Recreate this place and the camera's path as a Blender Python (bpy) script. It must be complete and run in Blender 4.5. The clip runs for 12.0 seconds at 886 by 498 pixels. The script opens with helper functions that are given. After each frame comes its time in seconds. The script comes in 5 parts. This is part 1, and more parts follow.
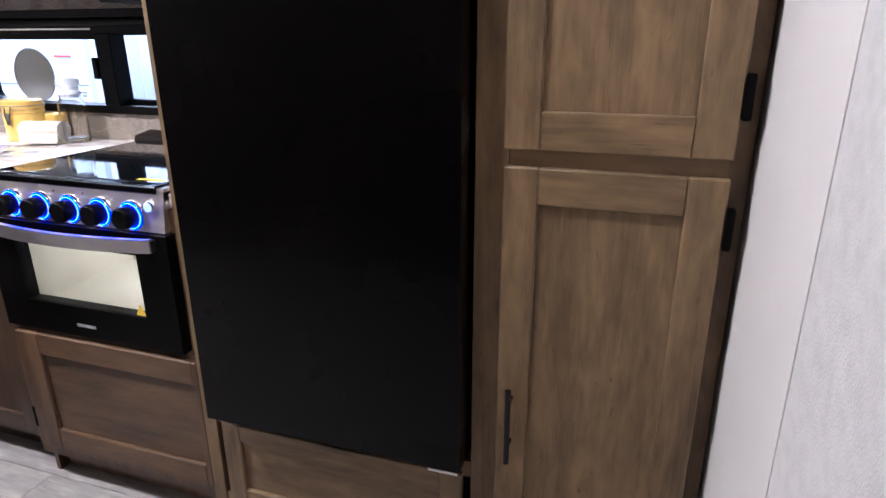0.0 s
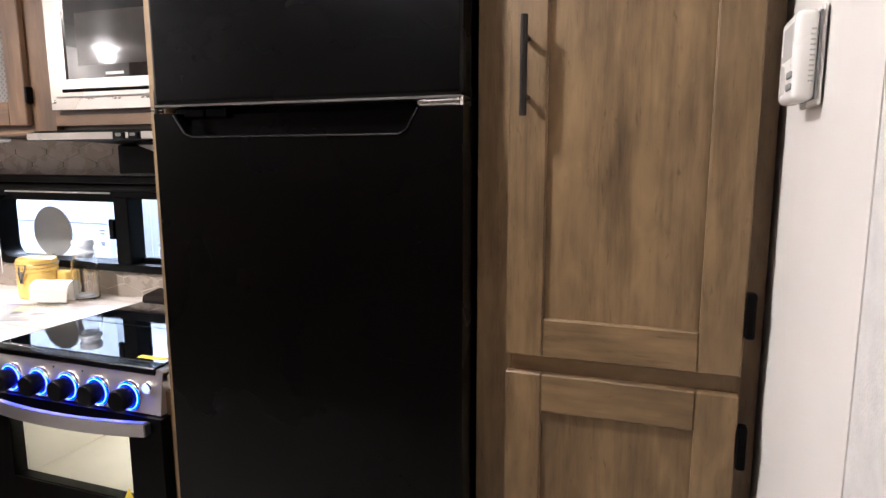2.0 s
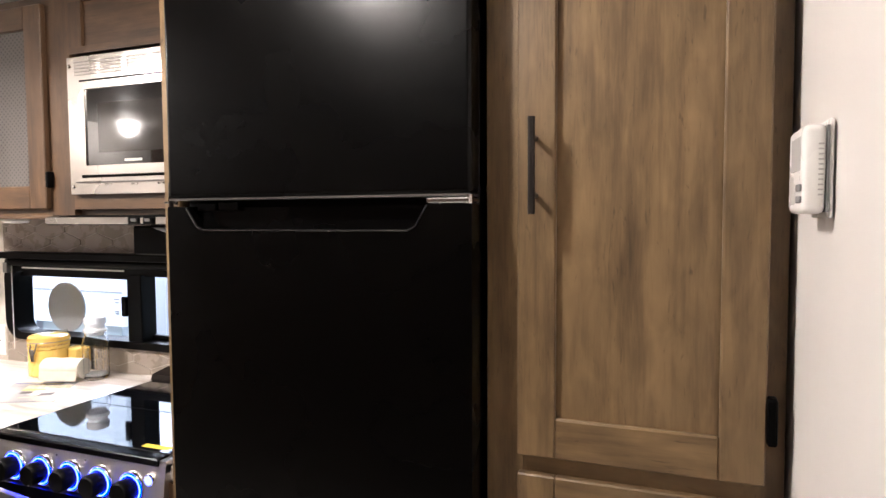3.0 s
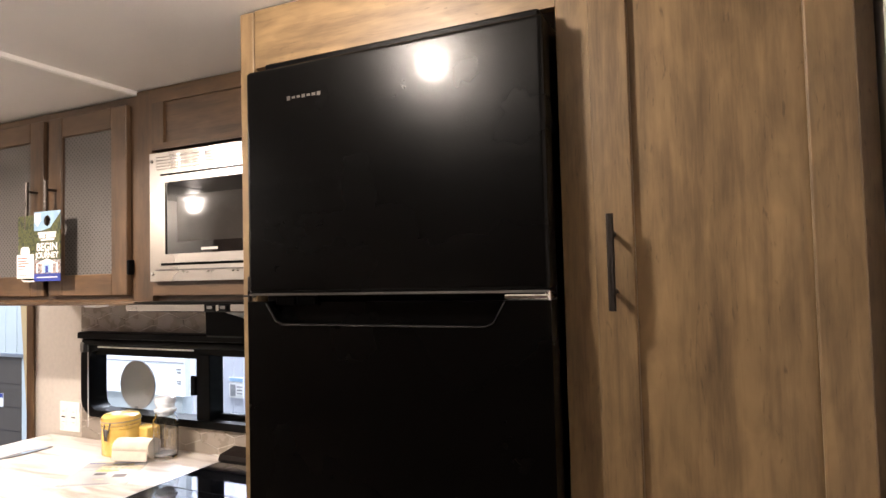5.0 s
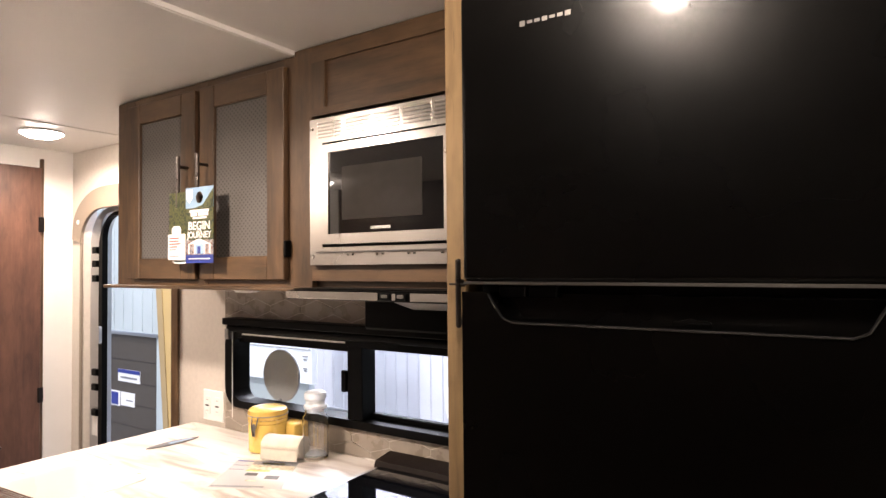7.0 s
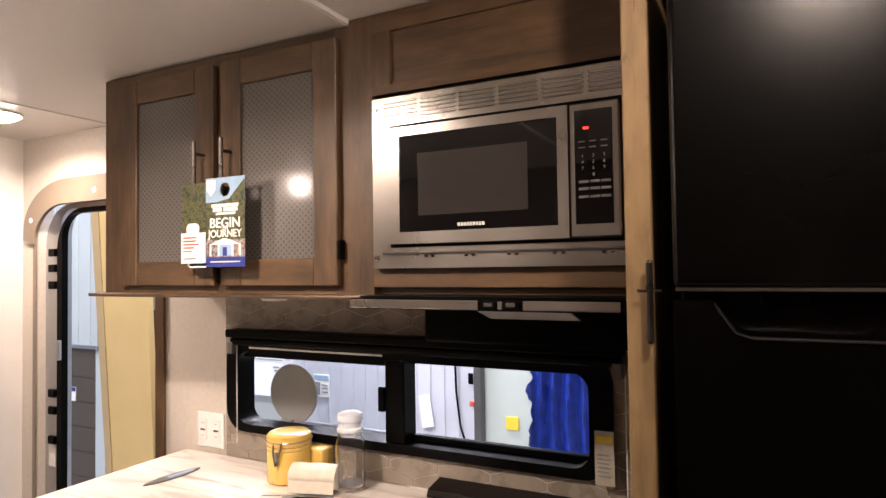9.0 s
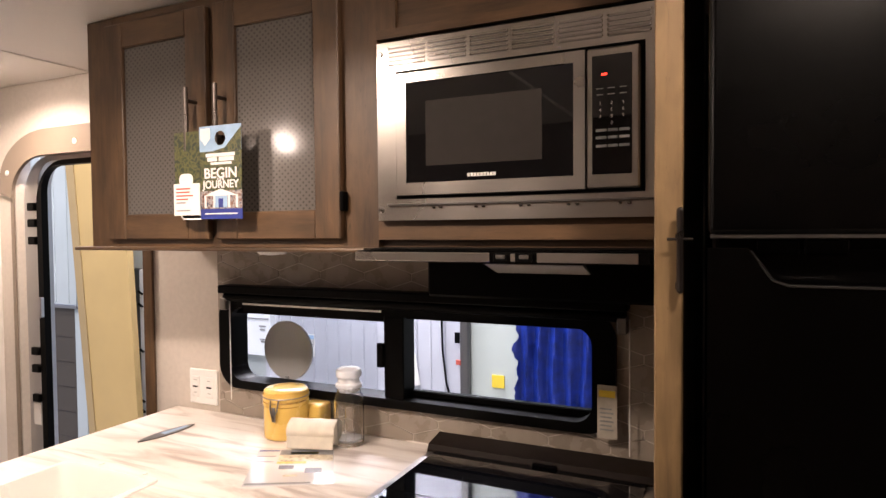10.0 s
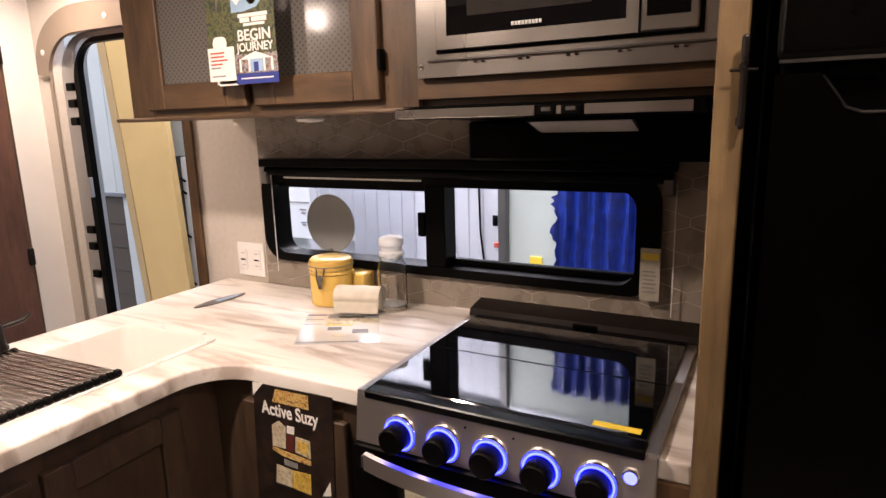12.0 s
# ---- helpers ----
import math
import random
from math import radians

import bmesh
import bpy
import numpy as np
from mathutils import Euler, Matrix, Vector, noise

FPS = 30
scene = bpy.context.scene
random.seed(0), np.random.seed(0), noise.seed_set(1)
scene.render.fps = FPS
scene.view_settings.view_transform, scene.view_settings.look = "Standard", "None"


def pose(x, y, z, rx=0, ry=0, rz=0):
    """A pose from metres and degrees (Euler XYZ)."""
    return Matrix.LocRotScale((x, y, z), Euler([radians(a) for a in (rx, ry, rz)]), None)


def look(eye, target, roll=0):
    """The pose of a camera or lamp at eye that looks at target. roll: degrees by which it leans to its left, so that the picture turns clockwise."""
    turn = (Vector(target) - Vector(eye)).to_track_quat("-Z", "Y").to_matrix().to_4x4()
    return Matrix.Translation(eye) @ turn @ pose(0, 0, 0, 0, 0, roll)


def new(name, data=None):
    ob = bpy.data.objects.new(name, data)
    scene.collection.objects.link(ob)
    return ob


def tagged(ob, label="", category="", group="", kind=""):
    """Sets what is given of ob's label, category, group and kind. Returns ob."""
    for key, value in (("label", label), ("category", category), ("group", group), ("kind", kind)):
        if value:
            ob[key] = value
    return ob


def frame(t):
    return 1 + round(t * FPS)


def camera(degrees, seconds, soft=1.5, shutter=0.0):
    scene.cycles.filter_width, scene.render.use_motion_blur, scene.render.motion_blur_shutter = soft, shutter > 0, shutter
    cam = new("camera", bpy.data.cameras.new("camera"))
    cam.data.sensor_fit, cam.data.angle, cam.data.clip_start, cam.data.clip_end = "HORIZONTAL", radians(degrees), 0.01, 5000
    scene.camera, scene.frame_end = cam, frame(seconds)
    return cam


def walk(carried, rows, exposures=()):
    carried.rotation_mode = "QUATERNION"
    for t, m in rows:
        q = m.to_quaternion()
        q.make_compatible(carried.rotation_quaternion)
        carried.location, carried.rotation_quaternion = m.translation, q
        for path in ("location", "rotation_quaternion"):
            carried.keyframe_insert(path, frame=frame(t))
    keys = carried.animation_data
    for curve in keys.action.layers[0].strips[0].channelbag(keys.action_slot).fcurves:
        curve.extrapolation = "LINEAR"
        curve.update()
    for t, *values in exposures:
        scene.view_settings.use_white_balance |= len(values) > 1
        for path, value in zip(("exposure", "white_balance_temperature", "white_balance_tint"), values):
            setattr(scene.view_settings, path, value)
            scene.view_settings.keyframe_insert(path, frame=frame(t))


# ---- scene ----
cam = camera(71.3, 12.0)
METRES, EYE, TILT, LEAN, TURN = 1.28, 1.243, 0.0, 0.0, 18.6
ROWS = [
    (0.0, 0.0, 0.0, 0.0, -0.06, -19.12, 0.17),
    (0.5, 0.0016, 0.0052, 0.0194, 0.3, -16.57, -0.12),
    (1.0, 0.0016, 0.0193, 0.0452, 0.07, -13.65, 0.23),
    (1.5, 0.0019, 0.0294, 0.0792, 0.17, -11.31, 0.54),
    (2.0, 0.0102, 0.0364, 0.1151, 0.76, -8.58, 0.1),
    (2.5, 0.0148, 0.0442, 0.1369, 1.55, -6.39, -0.51),
    (3.0, 0.0156, 0.0489, 0.1615, 1.97, -3.05, 0.3),
    (5.0, -0.0243, 0.0415, 0.2132, 6.2, 2.3, 1.48),
    (5.5, -0.0666, 0.0779, 0.2071, 8.44, 1.79, 1.5),
    (6.0, -0.1412, 0.1399, 0.2108, 10.11, 2.64, 1.21),
    (6.5, -0.209, 0.196, 0.2152, 13.03, 2.87, 1.43),
    (7.0, -0.2601, 0.2391, 0.2094, 15.01, 1.53, 0.55),
    (7.5, -0.3288, 0.2719, 0.2086, 14.4, 1.97, 0.43),
    (9.5, -0.609, 0.3453, 0.2146, 6.82, 0.64, 0.58),
    (10.0, -0.618, 0.3546, 0.1976, 6.43, -1.84, 0.52),
    (10.5, -0.6268, 0.3556, 0.1853, 7.01, -3.59, 0.69),
    (11.0, -0.6277, 0.3577, 0.1689, 7.56, -6.18, 0.93),
    (11.5, -0.628, 0.3597, 0.1548, 8.12, -8.94, 0.52),
    (12.0, -0.6294, 0.3589, 0.1453, 9.66, -11.75, 1.53),
]
# seconds, stops, kelvin, tint
EXPOSURES = [(0.0, 1.42, 4900, 18), (2.0, 1.49, 5300, 15), (4.0, 1.32, 5750, 15), (7.5, 1.04, 6250, 19), (9.5, 0.76, 6400, 22), (12.0, 0.54, 6450, 23)]
walk(cam, [(t, pose(0, 0, EYE, TILT, LEAN, TURN) @ pose(METRES * x, METRES * y, METRES * z, 90 + pitch, roll, yaw)) for t, x, y, z, yaw, pitch, roll in ROWS], EXPOSURES)

# ---- world and light ----
world = bpy.data.worlds.new("world")
scene.world = world
world.use_nodes = True
_wn = world.node_tree.nodes
_sky = _wn.new("ShaderNodeTexSky")
_sky.sky_type = "NISHITA"
_sky.sun_disc = False
_sky.sun_elevation, _sky.sun_rotation = radians(50), radians(187)
world.node_tree.links.new(_sky.outputs[0], _wn["Background"].inputs[0])
_wn["Background"].inputs[1].default_value = 0.085
sun = new("sun", bpy.data.lights.new("sun", "SUN"))
sun.data.energy, sun.data.angle, sun.data.color = 1.0, radians(2.0), (1.0, 0.97, 0.93)
sun.matrix_world = look((-3.0, -6.0, 8.0), (-2.2, 0.5, 0.0))

# ceiling lamps: x, y, watts
LAMPS = [(-0.696, 0.585, 12.0), (-3.20, 1.385, 7.0), (-3.37, -0.55, 4.5), (-1.98, 0.56, 15.0)]

# exhibition hall light over the aisle outside, unseen, set to brighten the trailers
hall_bulb = bpy.data.lights.new("hall_bulb", "AREA")
hall_bulb.shape, hall_bulb.size, hall_bulb.size_y, hall_bulb.energy, hall_bulb.color = "RECTANGLE", 3.0, 0.3, 80.0, (0.96, 0.98, 1.0)
new("hall_bulb", hall_bulb).location = (-4.4, 2.5, 3.5)
# added fill with no seen source; brightens the upper siding for cooktop reflections
wash_fill = bpy.data.lights.new("wash_fill", "AREA")
wash_fill.shape, wash_fill.size, wash_fill.size_y, wash_fill.energy, wash_fill.color = "RECTANGLE", 2.2, 0.12, 130.0, (0.96, 0.98, 1.0)
new("wash_fill", wash_fill).location = (-3.5, 3.88, 3.25)

# ---- mesh helpers ----
def origin(ob):
    p = Vector((0, 0, 0))
    while ob is not None:
        p += ob.location
        ob = ob.parent
    return p


def thing(name, loc, label="", category="", group="", kind=""):
    e = new(name)
    e.location = loc
    e.empty_display_size = 0.05
    return tagged(e, label, category, group, kind)


def part(name, bm, material, parent=None, label="", smooth=False):
    if parent is not None:
        bmesh.ops.translate(bm, verts=bm.verts, vec=-origin(parent))
    me = bpy.data.meshes.new(name)
    bmesh.ops.recalc_face_normals(bm, faces=bm.faces)
    bm.to_mesh(me)
    bm.free()
    me.materials.append(material)
    if smooth:
        for p in me.polygons:
            p.use_smooth = True
        me.set_sharp_from_angle(angle=radians(40))
    ob = new(name, me)
    if parent is not None:
        ob.parent = parent
    if label:
        tagged(ob, label)
    return ob


def solo(name, bm, material, label, category, group="", kind="", smooth=False, base=None):
    """A thing of one mesh with its origin at base."""
    if base is None:
        base = Vector((sum(v.co.x for v in bm.verts) / len(bm.verts), sum(v.co.y for v in bm.verts) / len(bm.verts), min(v.co.z for v in bm.verts)))
    base = Vector(base)
    bmesh.ops.translate(bm, verts=bm.verts, vec=-base)
    ob = part(name, bm, material, None, "", smooth)
    ob.location = base
    return tagged(ob, label, category, group, kind)


def box(bm, x0, x1, y0, y1, z0, z1, bevel=0.0, seg=1):
    vs = [bm.verts.new((x, y, z)) for x in (x0, x1) for y in (y0, y1) for z in (z0, z1)]
    fs = [bm.faces.new([vs[i] for i in f]) for f in ((0, 1, 3, 2), (4, 6, 7, 5), (0, 4, 5, 1), (2, 3, 7, 6), (0, 2, 6, 4), (1, 5, 7, 3))]
    if bevel > 0:
        es = list({e for f in fs for e in f.edges})
        bmesh.ops.bevel(bm, geom=es, offset=bevel, segments=seg, profile=0.5, affect="EDGES")
    return bm


def bx(x0, x1, y0, y1, z0, z1, bevel=0.0, seg=1):
    return box(bmesh.new(), min(x0, x1), max(x0, x1), min(y0, y1), max(y0, y1), min(z0, z1), max(z0, z1), bevel, seg)


def rrect(x0, x1, z0, z1, r, n=6):
    """Rounded rectangle outline in a plane, counter-clockwise."""
    pts = []
    for cx, cz, a0 in ((x1 - r, z1 - r, 0), (x0 + r, z1 - r, 90), (x0 + r, z0 + r, 180), (x1 - r, z0 + r, 270)):
        for i in range(n + 1):
            a = radians(a0 + 90 * i / n)
            pts.append((cx + r * math.cos(a), cz + r * math.sin(a)))
    return pts


def ring(bm, outer, inner, y0, y1):
    """Frame between two outlines of equal length, in the xz plane, from y0 to y1."""
    n = len(outer)
    V = [[bm.verts.new((p[0], y, p[1])) for p in loop] for loop in (outer, inner) for y in (y0, y1)]
    for i in range(n):
        j = (i + 1) % n
        bm.faces.new((V[0][i], V[0][j], V[2][j], V[2][i]))
        bm.faces.new((V[1][i], V[1][j], V[3][j], V[3][i]))
        bm.faces.new((V[0][i], V[0][j], V[1][j], V[1][i]))
        bm.faces.new((V[2][i], V[2][j], V[3][j], V[3][i]))
    return bm


def plate(bm, pts, y0, y1, axis="y"):
    """Solid from an outline: axis y takes (x, z) points, z takes (x, y) points, x takes (y, z) points."""
    mk = {"y": lambda p, d: (p[0], d, p[1]), "z": lambda p, d: (p[0], p[1], d), "x": lambda p, d: (d, p[0], p[1])}[axis]
    a = [bm.verts.new(mk(p, y0)) for p in pts]
    b = [bm.verts.new(mk(p, y1)) for p in pts]
    bm.faces.new(a)
    bm.faces.new(b)
    for i in range(len(pts)):
        j = (i + 1) % len(pts)
        bm.faces.new((a[i], a[j], b[j], b[i]))
    return bm


def lathe(bm, profile, cx, cy, n=32, axis="z", cz=0.0):
    """Solid of turning; profile of (radius, height). axis z: about a vertical through cx, cy; axis y: about a line along y through cx, cz."""
    rows = []
    for r, h in profile:
        row = []
        for i in range(n):
            a = 2 * math.pi * i / n
            if axis == "z":
                row.append(bm.verts.new((cx + r * math.cos(a), cy + r * math.sin(a), h)))
            elif axis == "y":
                row.append(bm.verts.new((cx + r * math.cos(a), h, cz + r * math.sin(a))))
            else:
                row.append(bm.verts.new((h, cy + r * math.cos(a), cz + r * math.sin(a))))
        rows.append(row)
    for a, b in zip(rows, rows[1:]):
        for i in range(n):
            j = (i + 1) % n
            bm.faces.new((a[i], a[j], b[j], b[i]))
    bm.faces.new(rows[0])
    bm.faces.new(rows[-1])
    return bm


def tube(bm, path, r, n=10):
    """Round bar along a path of points."""
    path = [Vector(p) for p in path]
    rows = []
    for i, p in enumerate(path):
        d = (path[min(i + 1, len(path) - 1)] - path[max(i - 1, 0)]).normalized()
        up = Vector((0, 0, 1)) if abs(d.z) < 0.9 else Vector((1, 0, 0))
        u = d.cross(up).normalized()
        w = d.cross(u).normalized()
        rows.append([bm.verts.new(p + r * (math.cos(2 * math.pi * k / n) * u + math.sin(2 * math.pi * k / n) * w)) for k in range(n)])
    for a, b in zip(rows, rows[1:]):
        for i in range(n):
            j = (i + 1) % n
            bm.faces.new((a[i], a[j], b[j], b[i]))
    bm.faces.new(rows[0])
    bm.faces.new(rows[-1])
    return bm


def words(name, text, size, m, material, parent, squeeze=1.0, align="CENTER", bold=0.0):
    """Letters as a mesh part."""
    cu = bpy.data.curves.new(name, "FONT")
    cu.body, cu.size, cu.align_x, cu.align_y, cu.extrude, cu.offset = text, size, align, "CENTER", 0.0004, bold
    tmp = bpy.data.objects.new(name, cu)
    scene.collection.objects.link(tmp)
    me = bpy.data.meshes.new_from_object(tmp.evaluated_get(bpy.context.evaluated_depsgraph_get()))
    bpy.data.objects.remove(tmp)
    me.transform(m @ Matrix.Diagonal((squeeze, 1, 1, 1)))
    me.transform(Matrix.Translation(-origin(parent)))
    me.materials.clear()
    me.materials.append(material)
    ob = new(name, me)
    ob.parent = parent
    return ob


FACE = pose(0, 0, 0, 90, 0, 0)  # lays xy drawings on a wall that faces -y


# ---- materials ----
def mat(name, color, rough=0.6, metal=0.0, scale=8.0, amount=0.12, bump=0.0, bscale=120.0, coat=0.0, rvar=0.08, spec=0.5):
    m = bpy.data.materials.new(name)
    m.use_nodes = True
    nt = m.node_tree
    b = nt.nodes["Principled BSDF"]
    b.inputs["Metallic"].default_value = metal
    b.inputs["Coat Weight"].default_value = coat
    b.inputs["Coat Roughness"].default_value = 0.10 if coat < 0.2 else 0.03
    b.inputs["Specular IOR Level"].default_value = spec
    co = nt.nodes.new("ShaderNodeTexCoord")
    nz = nt.nodes.new("ShaderNodeTexNoise")
    nz.inputs["Scale"].default_value, nz.inputs["Detail"].default_value = scale, 6
    nt.links.new(co.outputs["Object"], nz.inputs["Vector"])
    mp = nt.nodes.new("ShaderNodeMapRange")
    mp.inputs[1].default_value, mp.inputs[2].default_value = 0.3, 0.7
    mp.inputs[3].default_value, mp.inputs[4].default_value = 1 - amount, 1 + amount
    nt.links.new(nz.outputs[0], mp.inputs[0])
    mx = nt.nodes.new("ShaderNodeVectorMath")
    mx.operation = "SCALE"
    mx.inputs[0].default_value = color
    nt.links.new(mp.outputs[0], mx.inputs["Scale"])
    nt.links.new(mx.outputs[0], b.inputs["Base Color"])
    mr = nt.nodes.new("ShaderNodeMapRange")
    mr.inputs[1].default_value, mr.inputs[2].default_value = 0.3, 0.7
    mr.inputs[3].default_value, mr.inputs[4].default_value = max(0, rough - rvar), min(1, rough + rvar)
    nt.links.new(nz.outputs[0], mr.inputs[0])
    nt.links.new(mr.outputs[0], b.inputs["Roughness"])
    if bump > 0:
        n2 = nt.nodes.new("ShaderNodeTexNoise")
        n2.inputs["Scale"].default_value, n2.inputs["Detail"].default_value = bscale, 4
        nt.links.new(co.outputs["Object"], n2.inputs["Vector"])
        bp = nt.nodes.new("ShaderNodeBump")
        bp.inputs["Strength"].default_value, bp.inputs["Distance"].default_value = bump, 0.002
        nt.links.new(n2.outputs[0], bp.inputs["Height"])
        nt.links.new(bp.outputs[0], b.inputs["Normal"])
    return m


def wood(name, dark, light, along="z", rough=0.45, seed=0.0, streak=1.0):
    """Printed timber with long streaks, fine pores and blotches."""
    m = bpy.data.materials.new(name)
    m.use_nodes = True
    nt = m.node_tree
    b = nt.nodes["Principled BSDF"]
    geo = nt.nodes.new("ShaderNodeNewGeometry")
    inf = nt.nodes.new("ShaderNodeObjectInfo")
    off = nt.nodes.new("ShaderNodeVectorMath")
    off.operation = "MULTIPLY_ADD"
    off.inputs[1].default_value = (7.3, 3.1, 5.7)
    nt.links.new(inf.outputs["Random"], off.inputs[0])
    nt.links.new(geo.outputs["Position"], off.inputs[2])
    def noi(sc, stretch, detail, dist=0.0):
        mpn = nt.nodes.new("ShaderNodeMapping")
        s = [sc, sc, sc]
        s["xyz".index(along)] = sc * stretch
        mpn.inputs["Scale"].default_value = s
        mpn.inputs["Location"].default_value = (seed, seed * 2, seed * 3)
        nt.links.new(off.outputs[0], mpn.inputs["Vector"])
        t = nt.nodes.new("ShaderNodeTexNoise")
        t.inputs["Scale"].default_value, t.inputs["Detail"].default_value, t.inputs["Distortion"].default_value = 1.0, detail, dist
        nt.links.new(mpn.outputs[0], t.inputs["Vector"])
        return t
    big, streaks, pores = noi(16, 0.16, 7, 0.25), noi(80, 0.07, 6, 0.4), noi(320, 0.08, 3)
    a = nt.nodes.new("ShaderNodeMath")
    a.operation = "MULTIPLY_ADD"
    a.inputs[1].default_value = 0.50 * streak
    nt.links.new(streaks.outputs[0], a.inputs[0])
    nt.links.new(big.outputs[0], a.inputs[2])
    a2 = nt.nodes.new("ShaderNodeMath")
    a2.operation = "MULTIPLY_ADD"
    a2.inputs[1].default_value = 0.22
    nt.links.new(pores.outputs[0], a2.inputs[0])
    nt.links.new(a.outputs[0], a2.inputs[2])
    rp = nt.nodes.new("ShaderNodeValToRGB")
    rp.color_ramp.elements[0].position, rp.color_ramp.elements[0].color = 0.50, (*dark, 1)
    rp.color_ramp.elements[1].position, rp.color_ramp.elements[1].color = 0.97, (*light, 1)
    mid = rp.color_ramp.elements.new(0.74)
    mid.color = (*[0.42 * d_ + 0.58 * l_ for d_, l_ in zip(dark, light)], 1)
    blot = noi(30, 0.34, 9, 0.5)
    br = nt.nodes.new("ShaderNodeMapRange")
    br.inputs[1].default_value, br.inputs[2].default_value, br.inputs[3].default_value, br.inputs[4].default_value = 0.28, 0.72, 0.74, 1.22
    nt.links.new(blot.outputs[0], br.inputs[0])
    fleck = noi(75, 0.16, 5, 2.4)
    fr = nt.nodes.new("ShaderNodeMapRange")
    fr.inputs[1].default_value, fr.inputs[2].default_value, fr.inputs[3].default_value, fr.inputs[4].default_value = 0.25, 0.36, 0.58, 1.0
    nt.links.new(fleck.outputs[0], fr.inputs[0])
    bf = nt.nodes.new("ShaderNodeMath")
    bf.operation = "MULTIPLY"
    nt.links.new(br.outputs[0], bf.inputs[0])
    nt.links.new(fr.outputs[0], bf.inputs[1])
    sc = nt.nodes.new("ShaderNodeVectorMath")
    sc.operation = "SCALE"
    nt.links.new(rp.outputs[0], sc.inputs[0])
    nt.links.new(bf.outputs[0], sc.inputs["Scale"])
    nt.links.new(a2.outputs[0], rp.inputs[0])
    nt.links.new(sc.outputs[0], b.inputs["Base Color"])
    b.inputs["Roughness"].default_value = rough
    bp = nt.nodes.new("ShaderNodeBump")
    bp.inputs["Strength"].default_value, bp.inputs["Distance"].default_value = 0.12, 0.001
    nt.links.new(a2.outputs[0], bp.inputs["Height"])
    nt.links.new(bp.outputs[0], b.inputs["Normal"])
    return m


def brushed(name, color, rough=0.3, along="x"):
    m = mat(name, color, rough, 1.0, 3.0, 0.05)
    nt = m.node_tree
    b = nt.nodes["Principled BSDF"]
    geo = nt.nodes.new("ShaderNodeNewGeometry")
    mpn = nt.nodes.new("ShaderNodeMapping")
    s = [600, 600, 600]
    s["xyz".index(along)] = 8
    mpn.inputs["Scale"].default_value = s
    nz = nt.nodes.new("ShaderNodeTexNoise")
    nz.inputs["Scale"].default_value = 1.0
    nt.links.new(geo.outputs["Position"], mpn.inputs["Vector"])
    nt.links.new(mpn.outputs[0], nz.inputs["Vector"])
    bp = nt.nodes.new("ShaderNodeBump")
    bp.inputs["Strength"].default_value, bp.inputs["Distance"].default_value = 0.05, 0.0005
    nt.links.new(nz.outputs[0], bp.inputs["Height"])
    nt.links.new(bp.outputs[0], b.inputs["Normal"])
    return m


def glow(name, color, strength):
    m = bpy.data.materials.new(name)
    m.use_nodes = True
    b = m.node_tree.nodes["Principled BSDF"]
    b.inputs["Base Color"].default_value = (*color, 1)
    b.inputs["Emission Color"].default_value = (*color, 1)
    b.inputs["Emission Strength"].default_value = strength
    return m


def glass(name, color=(1, 1, 1), rough=0.0, ior=1.45):
    m = bpy.data.materials.new(name)
    m.use_nodes = True
    b = m.node_tree.nodes["Principled BSDF"]
    b.inputs["Base Color"].default_value = (*color, 1)
    b.inputs["Transmission Weight"].default_value = 1.0
    b.inputs["Roughness"].default_value = rough
    b.inputs["IOR"].default_value = ior
    return m


W_DARK, W_LIGHT = (0.054, 0.0325, 0.0145), (0.197, 0.127, 0.059)
M_wood = wood("rustic_wood", W_DARK, W_LIGHT, "z")
M_wood_x = wood("rustic_wood_rail", W_DARK, W_LIGHT, "x", seed=3.0)
M_wood_up = wood("brown_wood", (0.029, 0.0150, 0.0068), (0.112, 0.0615, 0.0275), "z", seed=5.0, streak=0.8)
M_wood_up_x = wood("brown_wood_rail", (0.029, 0.0150, 0.0068), (0.112, 0.0615, 0.0275), "x", seed=7.0, streak=0.8)
# toe-kick copy of the rustic wood with shade put into its colour
M_wood_low = wood("shaded_wood", (0.05, 0.033, 0.021), (0.17, 0.115, 0.075), "z", seed=9.0)
# darker copy of the brown wood, for base cabinets and the front wall
M_wood_base = wood("darker_wood", (0.020, 0.012, 0.0075), (0.072, 0.043, 0.025), "z", seed=15.0, streak=0.8)
M_door_brown = wood("red_brown_wood", (0.040, 0.018, 0.012), (0.11, 0.05, 0.032), "z", seed=11.0)
M_black = mat("black_steel", (0.0004, 0.00035, 0.0003), 0.27, 0.0, 3.0, 0.15, 0.10, 900, rvar=0.02, spec=0.12, coat=0.08)
M_black_gloss = mat("black_glass", (0.003, 0.003, 0.0035), 0.03, 0.0, 3.0, 0.1, rvar=0.005, coat=0.6, spec=0.6)
M_black_plastic = mat("black_plastic", (0.0012, 0.0011, 0.001), 0.42, 0.0, 6.0, 0.2, spec=0.07)
M_bronze = mat("dark_bronze", (0.018, 0.014, 0.012), 0.35, 0.6, 20.0, 0.2)
M_steel = brushed("brushed_steel", (0.46, 0.425, 0.385), 0.29)
_sb = M_steel.node_tree.nodes["Principled BSDF"]
_sb.inputs["Coat Weight"].default_value, _sb.inputs["Coat Roughness"].default_value = 0.35, 0.07
M_steel_matt = brushed("satin_steel", (0.60, 0.58, 0.57), 0.42)
M_steel_dark = brushed("dark_steel", (0.22, 0.21, 0.20), 0.35)
M_chrome = mat("chrome", (0.75, 0.74, 0.72), 0.12, 1.0, 10, 0.05)
